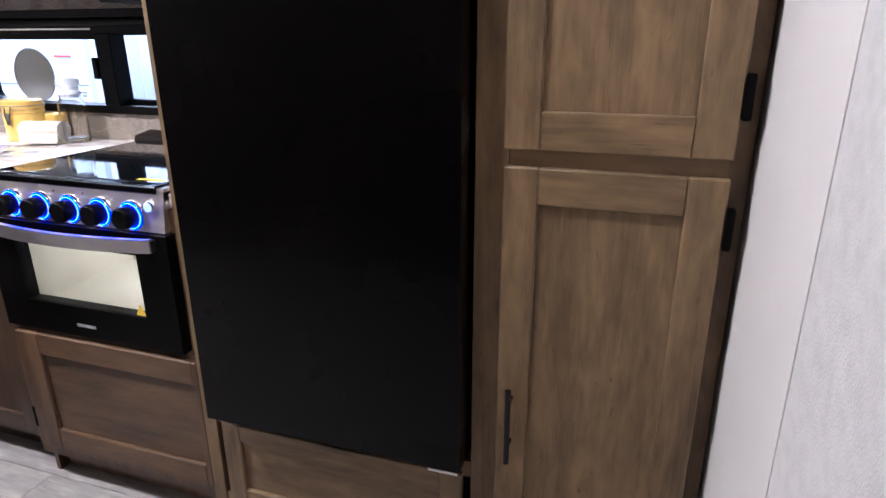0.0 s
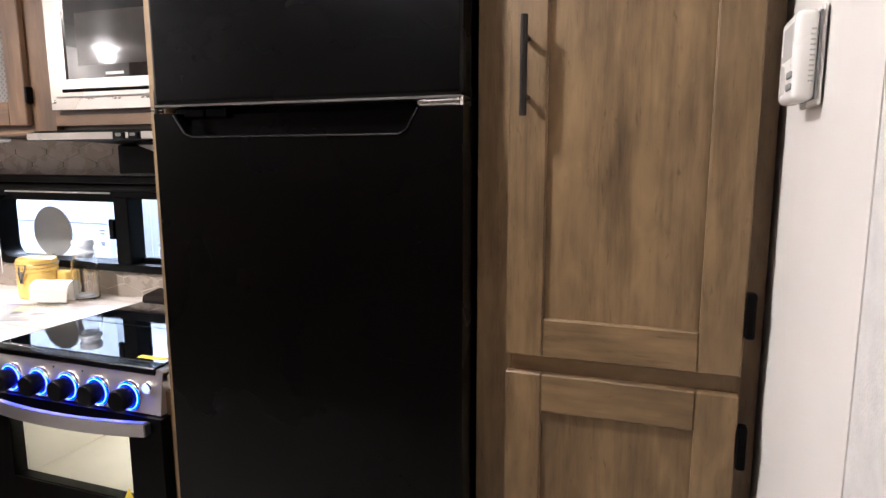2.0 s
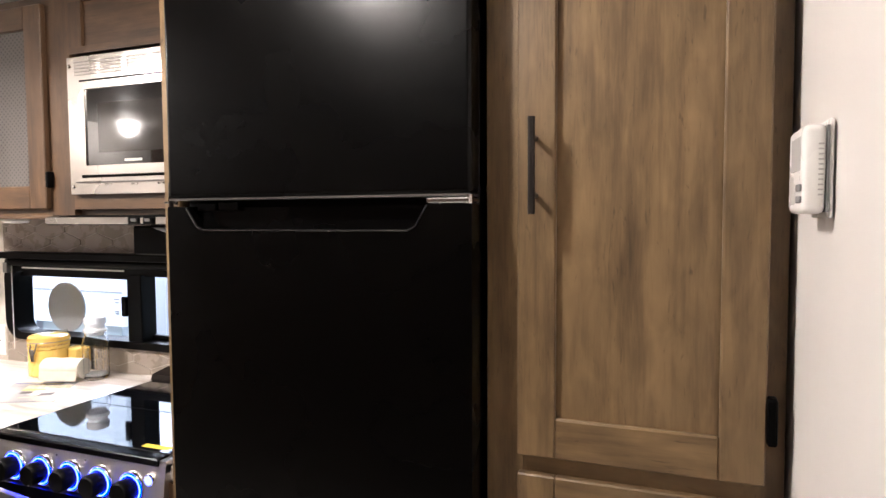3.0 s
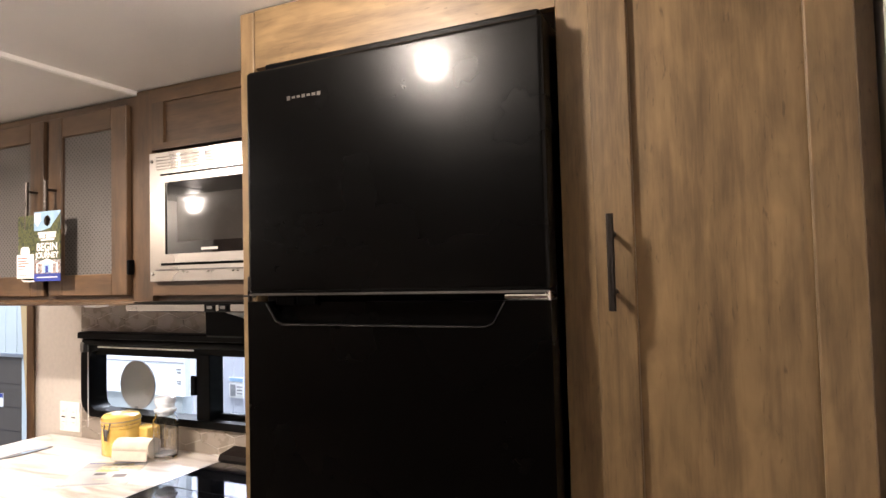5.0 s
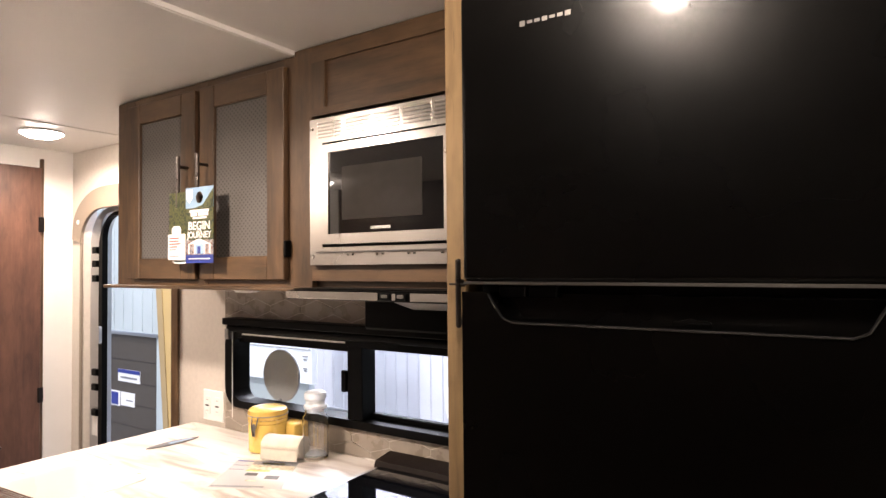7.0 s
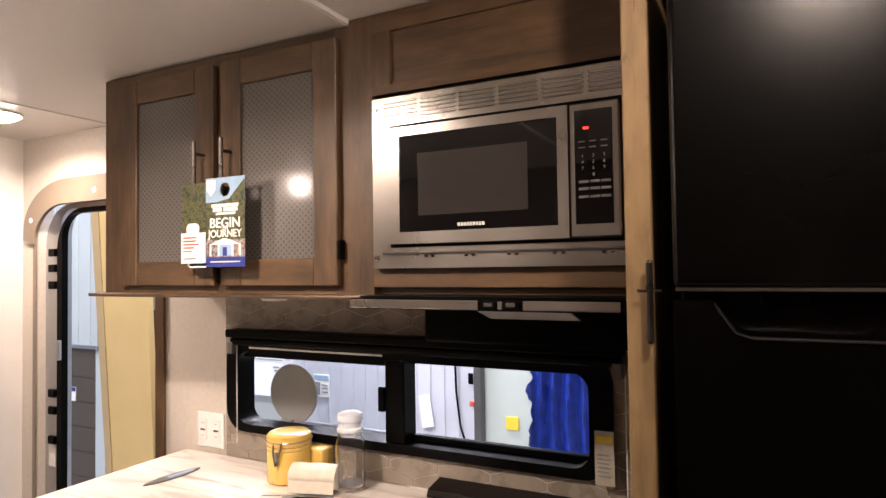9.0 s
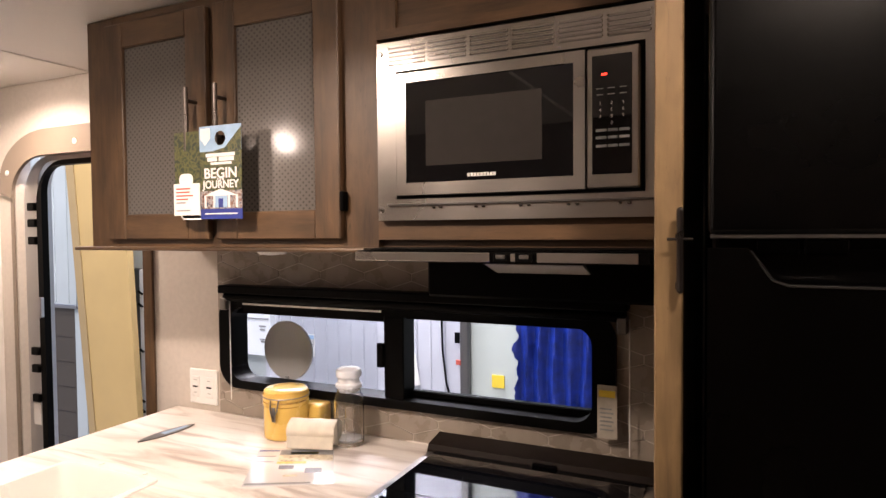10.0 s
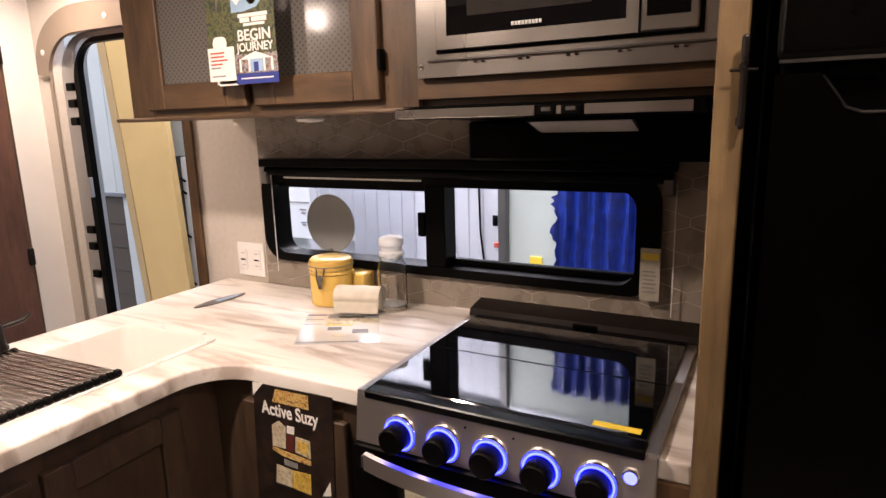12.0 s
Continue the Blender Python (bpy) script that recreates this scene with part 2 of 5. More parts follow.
M_wall = mat("wallpaper", (0.58, 0.525, 0.46), 0.75, 0.0, 60.0, 0.05, 0.5, 350)
M_wallgrey = mat("grey_wallpaper", (0.63, 0.61, 0.585), 0.8, 0.0, 45.0, 0.08, 0.5, 300)
M_white = mat("white_vinyl", (0.74, 0.71, 0.67), 0.5, 0.0, 6.0, 0.03)
M_white_gloss = mat("white_plastic", (0.80, 0.79, 0.76), 0.3, 0.0, 8.0, 0.02)
M_ceil = mat("ceiling_vinyl", (0.70, 0.67, 0.63), 0.45, 0.0, 5.0, 0.03, 0.25, 200)
M_floor = mat("floor_base", (0.12, 0.11, 0.10), 0.7)
M_tile = mat("grey_tile", (0.275, 0.232, 0.188), 0.3, 0.0, 18.0, 0.12, 0.05, 60)
M_grout = mat("pale_grout", (0.52, 0.455, 0.38), 0.8, 0.0, 40.0, 0.05)
M_sink = mat("sink_composite", (0.72, 0.68, 0.63), 0.3, 0.0, 6.0, 0.03)
M_yellow = mat("yellow_ceramic", (0.70, 0.46, 0.11), 0.25, 0.0, 12.0, 0.06, coat=0.3)
M_cloth = mat("towel_cotton", (0.72, 0.66, 0.55), 0.95, 0.0, 30.0, 0.08, 1.0, 500)
M_glass = glass("clear_glass", (1, 1, 1), 0.0, 1.25)
M_pane = glass("window_glass", (0.97, 0.99, 1.0), 0.0, 1.02)
M_lamp = glow("lamp_glow", (1.0, 0.86, 0.68), 30.0)
M_blue_led_core = glow("pale_led", (0.11, 0.13, 1.0), 3.2)
M_red_led = glow("red_led", (1.0, 0.04, 0.02), 2.0)
M_pap_white = mat("white_paper", (0.78, 0.76, 0.72), 0.6, 0.0, 10, 0.02)
M_pap_blue = mat("blue_print", (0.02, 0.035, 0.22), 0.4, 0.0, 10, 0.1)
M_pap_sky = mat("sky_print", (0.30, 0.45, 0.62), 0.4, 0.0, 15, 0.2)
M_pap_yellow = mat("yellow_print", (0.75, 0.55, 0.04), 0.5, 0.0, 10, 0.05)
M_pap_red = mat("red_print", (0.5, 0.08, 0.05), 0.5, 0.0, 40, 0.3)
M_pap_grey = mat("grey_print", (0.22, 0.22, 0.22), 0.5, 0.0, 40, 0.3)
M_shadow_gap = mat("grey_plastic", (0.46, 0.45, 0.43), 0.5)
M_alu = brushed("aluminium", (0.55, 0.56, 0.58), 0.35, "z")
M_tan = mat("tan_panel", (0.50, 0.335, 0.125), 0.45, 0.0, 4.0, 0.05)
M_tan_edge = mat("tan_edge", (0.36, 0.25, 0.11), 0.5, 0.0, 6.0, 0.08)
M_out_white = mat("white_siding", (0.78, 0.82, 0.84), 0.4, 0.0, 3.0, 0.04)
M_out_pale = mat("pale_grey_siding", (0.46, 0.51, 0.50), 0.4, 0.0, 3.0, 0.05)
M_out_grey = mat("grey_siding", (0.062, 0.050, 0.037), 0.5, 0.0, 4.0, 0.06)
M_out_lav = mat("pale_lavender_siding", (0.50, 0.51, 0.55), 0.4, 0.0, 3.0, 0.06)
M_out_slate = mat("slate_panel", (0.05, 0.06, 0.065), 0.4, 0.0, 4.0, 0.08)
M_out_teal = mat("pale_green_siding", (0.46, 0.50, 0.45), 0.4, 0.0, 3.0, 0.04)
M_tarp = mat("blue_tarp", (0.0035, 0.017, 0.165), 0.4, 0.0, 14.0, 0.45, 0.9, 45)
M_conc = mat("concrete", (0.30, 0.29, 0.28), 0.7, 0.0, 2.0, 0.1, 0.4, 60)
M_trimarch = mat("arch_trim", (0.23, 0.18, 0.135), 0.5, 0.0, 8.0, 0.08)


def marble(name):
    """Pale laminate with soft grey-brown veins that run along x."""
    m = bpy.data.materials.new(name)
    m.use_nodes = True
    nt = m.node_tree
    b = nt.nodes["Principled BSDF"]
    geo = nt.nodes.new("ShaderNodeNewGeometry")
    mpn = nt.nodes.new("ShaderNodeMapping")
    mpn.inputs["Rotation"].default_value = (0, 0, radians(35))
    mpn.inputs["Scale"].default_value = (2.0, 11.0, 6.0)
    nt.links.new(geo.outputs["Position"], mpn.inputs["Vector"])
    n1 = nt.nodes.new("ShaderNodeTexNoise")
    n1.inputs["Scale"].default_value, n1.inputs["Detail"].default_value, n1.inputs["Distortion"].default_value = 1.3, 8, 1.2
    nt.links.new(mpn.outputs[0], n1.inputs["Vector"])
    rp = nt.nodes.new("ShaderNodeValToRGB")
    els = rp.color_ramp.elements
    els[0].position, els[0].color = 0.34, (0.42, 0.355, 0.30, 1)
    els[1].position, els[1].color = 0.52, (0.70, 0.65, 0.59, 1)
    e = els.new(0.44)
    e.color = (0.58, 0.52, 0.46, 1)
    e = els.new(0.72)
    e.color = (0.77, 0.73, 0.68, 1)
    nt.links.new(n1.outputs[0], rp.inputs[0])
    nt.links.new(rp.outputs[0], b.inputs["Base Color"])
    b.inputs["Roughness"].default_value = 0.38
    return m


M_counter = marble("marble_laminate")
M_plank = wood("grey_floor_plank", (0.17, 0.155, 0.14), (0.40, 0.37, 0.34), "x", 0.5, 13.0, 0.6)

M_rail = mat("dark_brown_enamel", (0.012, 0.008, 0.006), 0.5, 0.0, 20, 0.15, spec=0.10)
M_cover = mat("cooktop_glass", (0.002, 0.0022, 0.003), 0.05, 0.0, 3.0, 0.1, rvar=0.015, coat=0.4, spec=0.5)
M_cover.node_tree.nodes["Principled BSDF"].inputs["IOR"].default_value = 1.62


def dotted(name, base, dot, px=0.0085, pz=0.0075):
    """Glass printed with staggered rows of small dots."""
    m = bpy.data.materials.new(name)
    m.use_nodes = True
    nt = m.node_tree
    b = nt.nodes["Principled BSDF"]
    geo = nt.nodes.new("ShaderNodeNewGeometry")
    mp = nt.nodes.new("ShaderNodeMapping")
    mp.inputs["Scale"].default_value = (1 / px, 0, 1 / pz)
    rot = nt.nodes.new("ShaderNodeMapping")
    rot.inputs["Rotation"].default_value = (0, radians(45), 0)
    nt.links.new(geo.outputs["Position"], mp.inputs["Vector"])
    nt.links.new(mp.outputs[0], rot.inputs["Vector"])
    v = nt.nodes.new("ShaderNodeTexVoronoi")
    v.inputs["Scale"].default_value, v.inputs["Randomness"].default_value = 0.71, 0.0
    nt.links.new(rot.outputs[0], v.inputs["Vector"])
    n = nt.nodes.new("ShaderNodeTexNoise")
    n.inputs["Scale"].default_value = 9.0
    nt.links.new(geo.outputs["Position"], n.inputs["Vector"])
    add = nt.nodes.new("ShaderNodeMath")
    add.operation = "MULTIPLY_ADD"
    add.inputs[1].default_value = 0.12
    nt.links.new(n.outputs[0], add.inputs[0])
    nt.links.new(v.outputs["Distance"], add.inputs[2])
    rp = nt.nodes.new("ShaderNodeValToRGB")
    rp.color_ramp.elements[0].position, rp.color_ramp.elements[0].color = 0.24, (*dot, 1)
    rp.color_ramp.elements[1].position, rp.color_ramp.elements[1].color = 0.36, (*base, 1)
    nt.links.new(add.outputs[0], rp.inputs[0])
    nt.links.new(rp.outputs[0], b.inputs["Base Color"])
    b.inputs["Roughness"].default_value = 0.10
    return m


M_pat = dotted("patterned_glass", (0.125, 0.113, 0.102), (0.068, 0.061, 0.055))
M_mwwin = mat("window_mesh", (0.036, 0.032, 0.029), 0.06, 0.0, 40, 0.05, rvar=0.01)
M_blue_led_ring = glow("blue_ring", (0.005, 0.010, 1.0), 15.0)
M_enamel = mat("oven_enamel", (0.62, 0.58, 0.48), 0.35, 0.0, 8, 0.1)
M_ovenglass = glass("oven_glass", (0.95, 0.95, 0.93), 0.0, 1.1)
M_pap_glossy = mat("glossy_paper", (0.76, 0.75, 0.74), 0.10, 0.0, 10, 0.02, coat=1.0, rvar=0.02)
M_frost = glass("thick_glass", (0.95, 0.96, 0.97), 0.12)
M_frost.node_tree.nodes["Principled BSDF"].inputs["Transmission Weight"].default_value = 0.35
M_greydisc = mat("grey_disc", (0.33, 0.32, 0.30), 0.6, 0.0, 10, 0.05)


def ring_z(bm, o, i, z0, z1):
    """Flat rectangular frame lying down; o and i are (x0, x1, y0, y1)."""
    oo = [(o[0], o[2]), (o[1], o[2]), (o[1], o[3]), (o[0], o[3])]
    ii = [(i[0], i[2]), (i[1], i[2]), (i[1], i[3]), (i[0], i[3])]
    V = [[bm.verts.new((p[0], p[1], z)) for p in loop] for loop in (oo, ii) for z in (z0, z1)]
    for k in range(4):
        j = (k + 1) % 4
        bm.faces.new((V[0][k], V[0][j], V[2][j], V[2][k]))
        bm.faces.new((V[1][k], V[1][j], V[3][j], V[3][k]))
        bm.faces.new((V[0][k], V[0][j], V[1][j], V[1][k]))
        bm.faces.new((V[2][k], V[2][j], V[3][j], V[3][k]))
    return bm


M_pull = mat("brushed_bronze", (0.10, 0.085, 0.075), 0.32, 0.9, 30, 0.15)


def photo(name, colors, scale, rough=0.35):
    """A printed picture: irregular patches of a few inks."""
    m = bpy.data.materials.new(name)
    m.use_nodes = True
    nt = m.node_tree
    b = nt.nodes["Principled BSDF"]
    co = nt.nodes.new("ShaderNodeNewGeometry")
    n1 = nt.nodes.new("ShaderNodeTexNoise")
    n1.inputs["Scale"].default_value, n1.inputs["Detail"].default_value, n1.inputs["Distortion"].default_value = scale, 5, 0.8
    v = nt.nodes.new("ShaderNodeTexVoronoi")
    v.inputs["Scale"].default_value = scale * 1.3
    nt.links.new(co.outputs["Position"], n1.inputs["Vector"])
    nt.links.new(co.outputs["Position"], v.inputs["Vector"])
    ad = nt.nodes.new("ShaderNodeMath")
    ad.operation = "MULTIPLY_ADD"
    ad.inputs[1].default_value = 0.35
    nt.links.new(v.outputs["Distance"], ad.inputs[0])
    nt.links.new(n1.outputs[0], ad.inputs[2])
    rp = nt.nodes.new("ShaderNodeValToRGB")
    rp.color_ramp.interpolation = "EASE"
    els = rp.color_ramp.elements
    els[0].position, els[0].color = 0.42, (*colors[0], 1)
    els[1].position, els[1].color = 0.85, (*colors[-1], 1)
    for i, c in enumerate(colors[1:-1]):
        e = els.new(0.42 + 0.43 * (i + 1) / (len(colors) - 1))
        e.color = (*c, 1)
    nt.links.new(ad.outputs[0], rp.inputs[0])
    nt.links.new(rp.outputs[0], b.inputs["Base Color"])
    b.inputs["Roughness"].default_value = rough
    return m


M_pap_green = photo("forest_photo", [(0.012, 0.016, 0.010), (0.03, 0.045, 0.02), (0.10, 0.10, 0.03), (0.02, 0.03, 0.02)], 60)
M_pap_dark = photo("dark_photo", [(0.006, 0.0045, 0.004), (0.014, 0.009, 0.007), (0.03, 0.018, 0.012)], 25)
M_pap_orange = photo("amber_photo", [(0.10, 0.04, 0.015), (0.45, 0.22, 0.05), (0.62, 0.45, 0.16), (0.25, 0.10, 0.03)], 90)
M_pap_tanp = photo("sand_photo", [(0.22, 0.16, 0.08), (0.50, 0.42, 0.28), (0.62, 0.56, 0.42)], 70)
M_pap_yellow2 = photo("gold_photo", [(0.30, 0.16, 0.03), (0.60, 0.40, 0.06), (0.68, 0.52, 0.16)], 80)
M_pap_house = photo("yard_photo", [(0.02, 0.02, 0.03), (0.20, 0.10, 0.06), (0.35, 0.33, 0.32), (0.03, 0.03, 0.05)], 110)
M_pap_red_dark = mat("maroon_print", (0.10, 0.02, 0.015), 0.45, 0.0, 40, 0.3)
# dull tan with slight random mottling
M_pap_tag = mat("tan_card", (0.42, 0.38, 0.31), 0.5, 0.0, 30, 0.15)

# ---- setting ----
ZC, ZR, YB, XL, XR, YF = 2.081, 2.093, 1.70, -3.60, 0.16, -0.95


def wall_pieces(rects, y0, y1):
    bm = bmesh.new()
    for x0, x1, z0, z1 in rects:
        box(bm, x0, x1, y0, y1, z0, z1)
    return bm


WX0, WX1, WZ0, WZ1 = -2.390, -1.155, 0.985, 1.285
DX0, DX1, DZ1 = -3.49, -2.76, 1.80
tagged(part("wall_back", wall_pieces([(XL - 0.1, DX0, 0, ZR), (DX0, DX1, DZ1, ZR), (DX1, WX0, 0, ZR), (WX0, WX1, 0, WZ0), (WX0, WX1, WZ1, ZR), (WX1, XR + 0.4, 0, ZR)], YB, YB + 0.06), M_wall),
       "beige textured vinyl wall with window and doorway", "wall", kind="structure")
tagged(part("wall_left", bx(XL - 0.06, XL, YF, YB, 0, ZR), M_white), "off-white vinyl end wall", "wall", kind="structure")
# front wall is out of view; dark so the fridge has little to reflect
tagged(part("wall_front", bx(XL - 0.06, XR + 0.06, YF - 0.06, YF, 0, ZR), M_wood_base), "unseen dark brown closing wall that keeps reflections dim", "wall", kind="structure")
tagged(part("wall_right", bx(XR + 0.003, XR + 0.06, YF, YB, 0, ZR), M_wallgrey), "grey fabric-look wallpaper partition wall", "wall", kind="structure")
tagged(part("floor", bx(XL - 0.1, XR + 0.1, YF - 0.1, YB + 0.06, -0.06, -0.004), M_floor), "pale grey plank vinyl floor", "floor", kind="structure")
bmc = bmesh.new()
box(bmc, XL - 0.1, -1.655, YF - 0.1, YB + 0.06, ZC, ZR + 0.06)
box(bmc, -1.655, XR + 0.1, YF - 0.1, YB + 0.06, ZR, ZR + 0.06)
tagged(part("ceiling", bmc, M_ceil), "off-white vinyl ceiling", "ceiling", kind="structure")



def shaker(name, x0, x1, z0, z1, yf, parent, m_st, m_rail, m_panel, sw=0.062, rw=0.066, th=0.018, inset=0.011, sw2=None):
    """Framed cabinet door that faces -y: two stiles, two rails and a set-back panel. Returns its root."""
    r = thing(name, ((x0 + x1) / 2, yf + th, z0)) if parent is None else new(name)
    if parent is not None:
        r.parent = parent
        r.location = Vector(((x0 + x1) / 2, yf + th, z0)) - origin(parent)
    b, sw2 = 0.0025, sw2 or sw
    part("stile", bx(x0, x0 + sw, yf, yf + th, z0, z1, b), m_st, r)
    part("stile", bx(x1 - sw2, x1, yf, yf + th, z0, z1, b), m_st, r)
    part("rail", bx(x0 + sw, x1 - sw2, yf + 0.0006, yf + th, z0, z0 + rw, b), m_rail, r)
    part("rail", bx(x0 + sw, x1 - sw2, yf + 0.0006, yf + th, z1 - rw, z1, b), m_rail, r)
    if m_panel is not None:
        part("panel", bx(x0 + sw - 0.004, x1 - sw2 + 0.004, yf + inset, yf + th - 0.001, z0 + rw - 0.004, z1 - rw + 0.004), m_panel, r)
    return r


def bar_pull(x, yf, z0, z1, parent, material, off=0.032, r=0.0058):
    """Upright bar handle on two posts."""
    h = new("handle")
    h.parent = parent
    h.location = Vector((x, yf, z0)) - origin(parent)
    part("bar", tube(bmesh.new(), [(x, yf - off, z0), (x, yf - off, (z0 + z1) / 2), (x, yf - off, z1)], r, 12), material, h, smooth=True)
    for z in (z0 + 0.2 * (z1 - z0), z1 - 0.2 * (z1 - z0)):
        part("post", tube(bmesh.new(), [(x, yf, z), (x, yf - off, z)], r * 0.75, 10), material, h, smooth=True)
    return h


def hinge_cup(x, y, z, parent, h=0.07):
    part("hinge", bx(x - 0.005, x + (0.009 if h > 0.05 else 0.006), y - 0.008, y + 0.014, z - h / 2, z + h / 2, 0.004, 2), M_black_plastic, parent)


# ---- fridge tower and pantry ----
FY = 1.062  # face frames
tower = thing("fridge_cabinet", (-0.64, 1.38, 0), "light brown rustic wood cabinet built round a black fridge", "cabinet")
part("side_panel", bx(-0.990, -0.953, FY, 1.695, 0, ZR - 0.003, 0.002), M_wood, tower)
part("side_panel", bx(-0.297, -0.272, FY + 0.01, 1.695, 0, ZR - 0.003), M_wood, tower)
part("top_panel", bx(-0.948, -0.297, FY, FY + 0.02, 1.965, ZR - 0.003), M_wood_x, tower)
part("shelf", bx(-0.948, -0.297, FY + 0.004, 1.695, 0.335, 0.375), M_wood_x, tower)
part("back_panel", bx(-0.948, -0.297, 1.68, 1.695, 0.375, 1.965), M_black_plastic, tower)
part("bottom_rail", bx(-0.948, -0.297, FY, FY + 0.02, 0.075, 0.125), M_wood_x, tower)
part("toe_kick", bx(-0.948, 0.118, 1.10, 1.115, 0.0, 0.075), M_wood_low, tower)
d = shaker("access_door", -0.925, -0.312, 0.118, 0.352, FY - 0.018, tower, M_wood, M_wood_x, M_wood_x, sw=0.05, rw=0.045)

latch = thing("fridge_travel_latch", (-0.956, FY, 1.42), "small dark metal travel latch on the fridge cabinet edge", "latch")
part("bar", bx(-0.960, -0.951, FY - 0.022, FY - 0.013, 1.408, 1.522, 0.004, 2), M_bronze, latch)
part("mount", bx(-0.962, -0.953, FY - 0.014, FY, 1.412, 1.424, 0.002), M_bronze, latch)
part("mount", bx(-0.962, -0.953, FY - 0.014, FY, 1.476, 1.488, 0.002), M_bronze, latch)
part("pin", tube(bmesh.new(), [(-0.972, FY - 0.017, 1.480), (-0.940, FY - 0.017, 1.480)], 0.0020, 8), M_bronze, latch, smooth=True)

pantry = thing("pantry_cabinet", (-0.06, 1.38, 0), "tall light brown rustic wood pantry with two panelled doors", "cabinet")
part("stile", bx(-0.297, -0.232, FY, FY + 0.02, 0.075, ZR - 0.003, 0.002), M_wood, pantry)
part("stile", bx(0.100, 0.122, FY, FY + 0.02, 0.075, ZR - 0.003), M_wood, pantry)
part("filler_strip", bx(0.122, 0.158, FY + 0.035, FY + 0.07, 0.0, ZR - 0.003), M_wood, pantry)
part("inner_panel", bx(0.122, 0.128, FY + 0.004, FY + 0.035, 0.0, ZR - 0.003), M_wood, pantry)
for z0, z1 in ((0.075, 0.13), (1.00, 1.075), (2.01, ZR - 0.003)):
    part("rail", bx(-0.232, 0.100, FY, FY + 0.02, z0, z1), M_wood_x, pantry)
part("side_panel", bx(0.140, 0.158, FY + 0.07, 1.69, 0, ZR - 0.003), M_wood, pantry)
part("back_panel", bx(-0.272, 0.140, 1.675, 1.69, 0.0, ZR - 0.003), M_wood, pantry)
DYF = FY - 0.0185
up = shaker("door", -0.240, 0.126, 1.056, 2.03, DYF, pantry, M_wood, M_wood_x, M_wood)
bar_pull(-0.210, DYF, 1.452, 1.602, up, M_bronze)
hinge_cup(0.131, DYF, 1.153, up)
hinge_cup(0.131, DYF, 1.93, up)
lo = shaker("door", -0.240, 0.126, 0.115, 1.026, DYF, pantry, M_wood, M_wood_x, M_wood)
bar_pull(-0.210, DYF, 0.435, 0.60, lo, M_bronze)
hinge_cup(0.131, DYF, 0.945, lo)
hinge_cup(0.131, DYF, 0.20, lo)

# ---- fridge ----
F0, F1, FD = -0.921, -0.303, 1.000
fridge = thing("fridge", (-0.61, 1.35, 0.375), "black two-door fridge freezer with recessed grip", "fridge")
part("body", bx(F0 + 0.004, F1 - 0.004, FD + 0.052, 1.65, 0.385, 1.942, 0.004), M_black, fridge)
part("door", bx(F0, F1, FD, FD + 0.048, 1.486, 1.934, 0.009, 5), M_black, fridge)
zt, zr = 1.470, 1.425
bmf = bmesh.new()
box(bmf, F0, F1, FD + 0.030, FD + 0.048, 0.395, zt - 0.002)
prof = [(F0, 0.395), (F1, 0.395), (F1, zt), (F1 - 0.075, zt), (F1 - 0.098, zr + 0.006), (F1 - 0.112, zr), (F0 + 0.085, zr), (F0 + 0.070, zr + 0.006), (F0 + 0.045, zt), (F0, zt)]
plate(bmf, prof, FD, FD + 0.030)
ld = part("door", bmf, M_black, fridge)
part("grip_edge", tube(bmesh.new(), [(F0 + 0.047, FD, zt - 0.003), (F0 + 0.071, FD - 0.0005, zr + 0.007), (F0 + 0.087, FD - 0.0005, zr + 0.001), (F1 - 0.112, FD - 0.0005, zr + 0.001), (F1 - 0.097, FD - 0.0005, zr + 0.008), (F1 - 0.077, FD, zt - 0.002)], 0.0022, 8), M_black_gloss, ld, "glossy rolled grip edge", smooth=True)
part("door_trim", bx(F0 + 0.003, F1 - 0.003, FD + 0.0005, FD + 0.045, 1.482, 1.486), M_steel_dark, fridge, "thin bright trim under the freezer door")
for x in (F0 + 0.055, F0 + 0.105):
    part("cap", bx(x, x + 0.045, FD + 0.018, FD + 0.03, 1.462, 1.480, 0.002), M_black_plastic, fridge)
hg = part("hinge_bracket", bx(F1 - 0.078, F1 - 0.002, FD - 0.002, FD + 0.05, 1.471, 1.4795, 0.002), M_chrome, fridge, "polished steel hinge bracket")
part("pin", lathe(bmesh.new(), [(0.006, 1.466), (0.006, 1.484)], F1 - 0.006, FD + 0.006, 12), M_chrome, hg, smooth=True)
hb = part("hinge_bracket", bx(F1 - 0.07, F1 - 0.004, FD - 0.001, FD + 0.05, 0.384, 0.392, 0.002), M_chrome, fridge, "polished steel hinge bracket")
part("hinge_cover", bx(F0 + 0.035, F1 - 0.01, FD + 0.018, FD + 0.10, 1.9345, 1.950, 0.004, 2), M_black_plastic, fridge)
part("gasket", bx(F0 + 0.012, F1 - 0.012, FD + 0.046, FD + 0.054, 0.40, 1.925), M_black_plastic, fridge)
lg = new("badge")
lg.parent = fridge
lg.location = Vector((-0.775, FD, 1.866)) - origin(fridge)
for i, h in enumerate((0.0050, 0.0028, 0.0030, 0.0042, 0.0028, 0.0034, 0.0046)):
    x = -0.815 + i * 0.0118
    part("bar", bx(x, x + 0.0085, FD - 0.0015, FD + 0.001, 1.866 - h, 1.866 + 0.6 * h), M_chrome, lg)

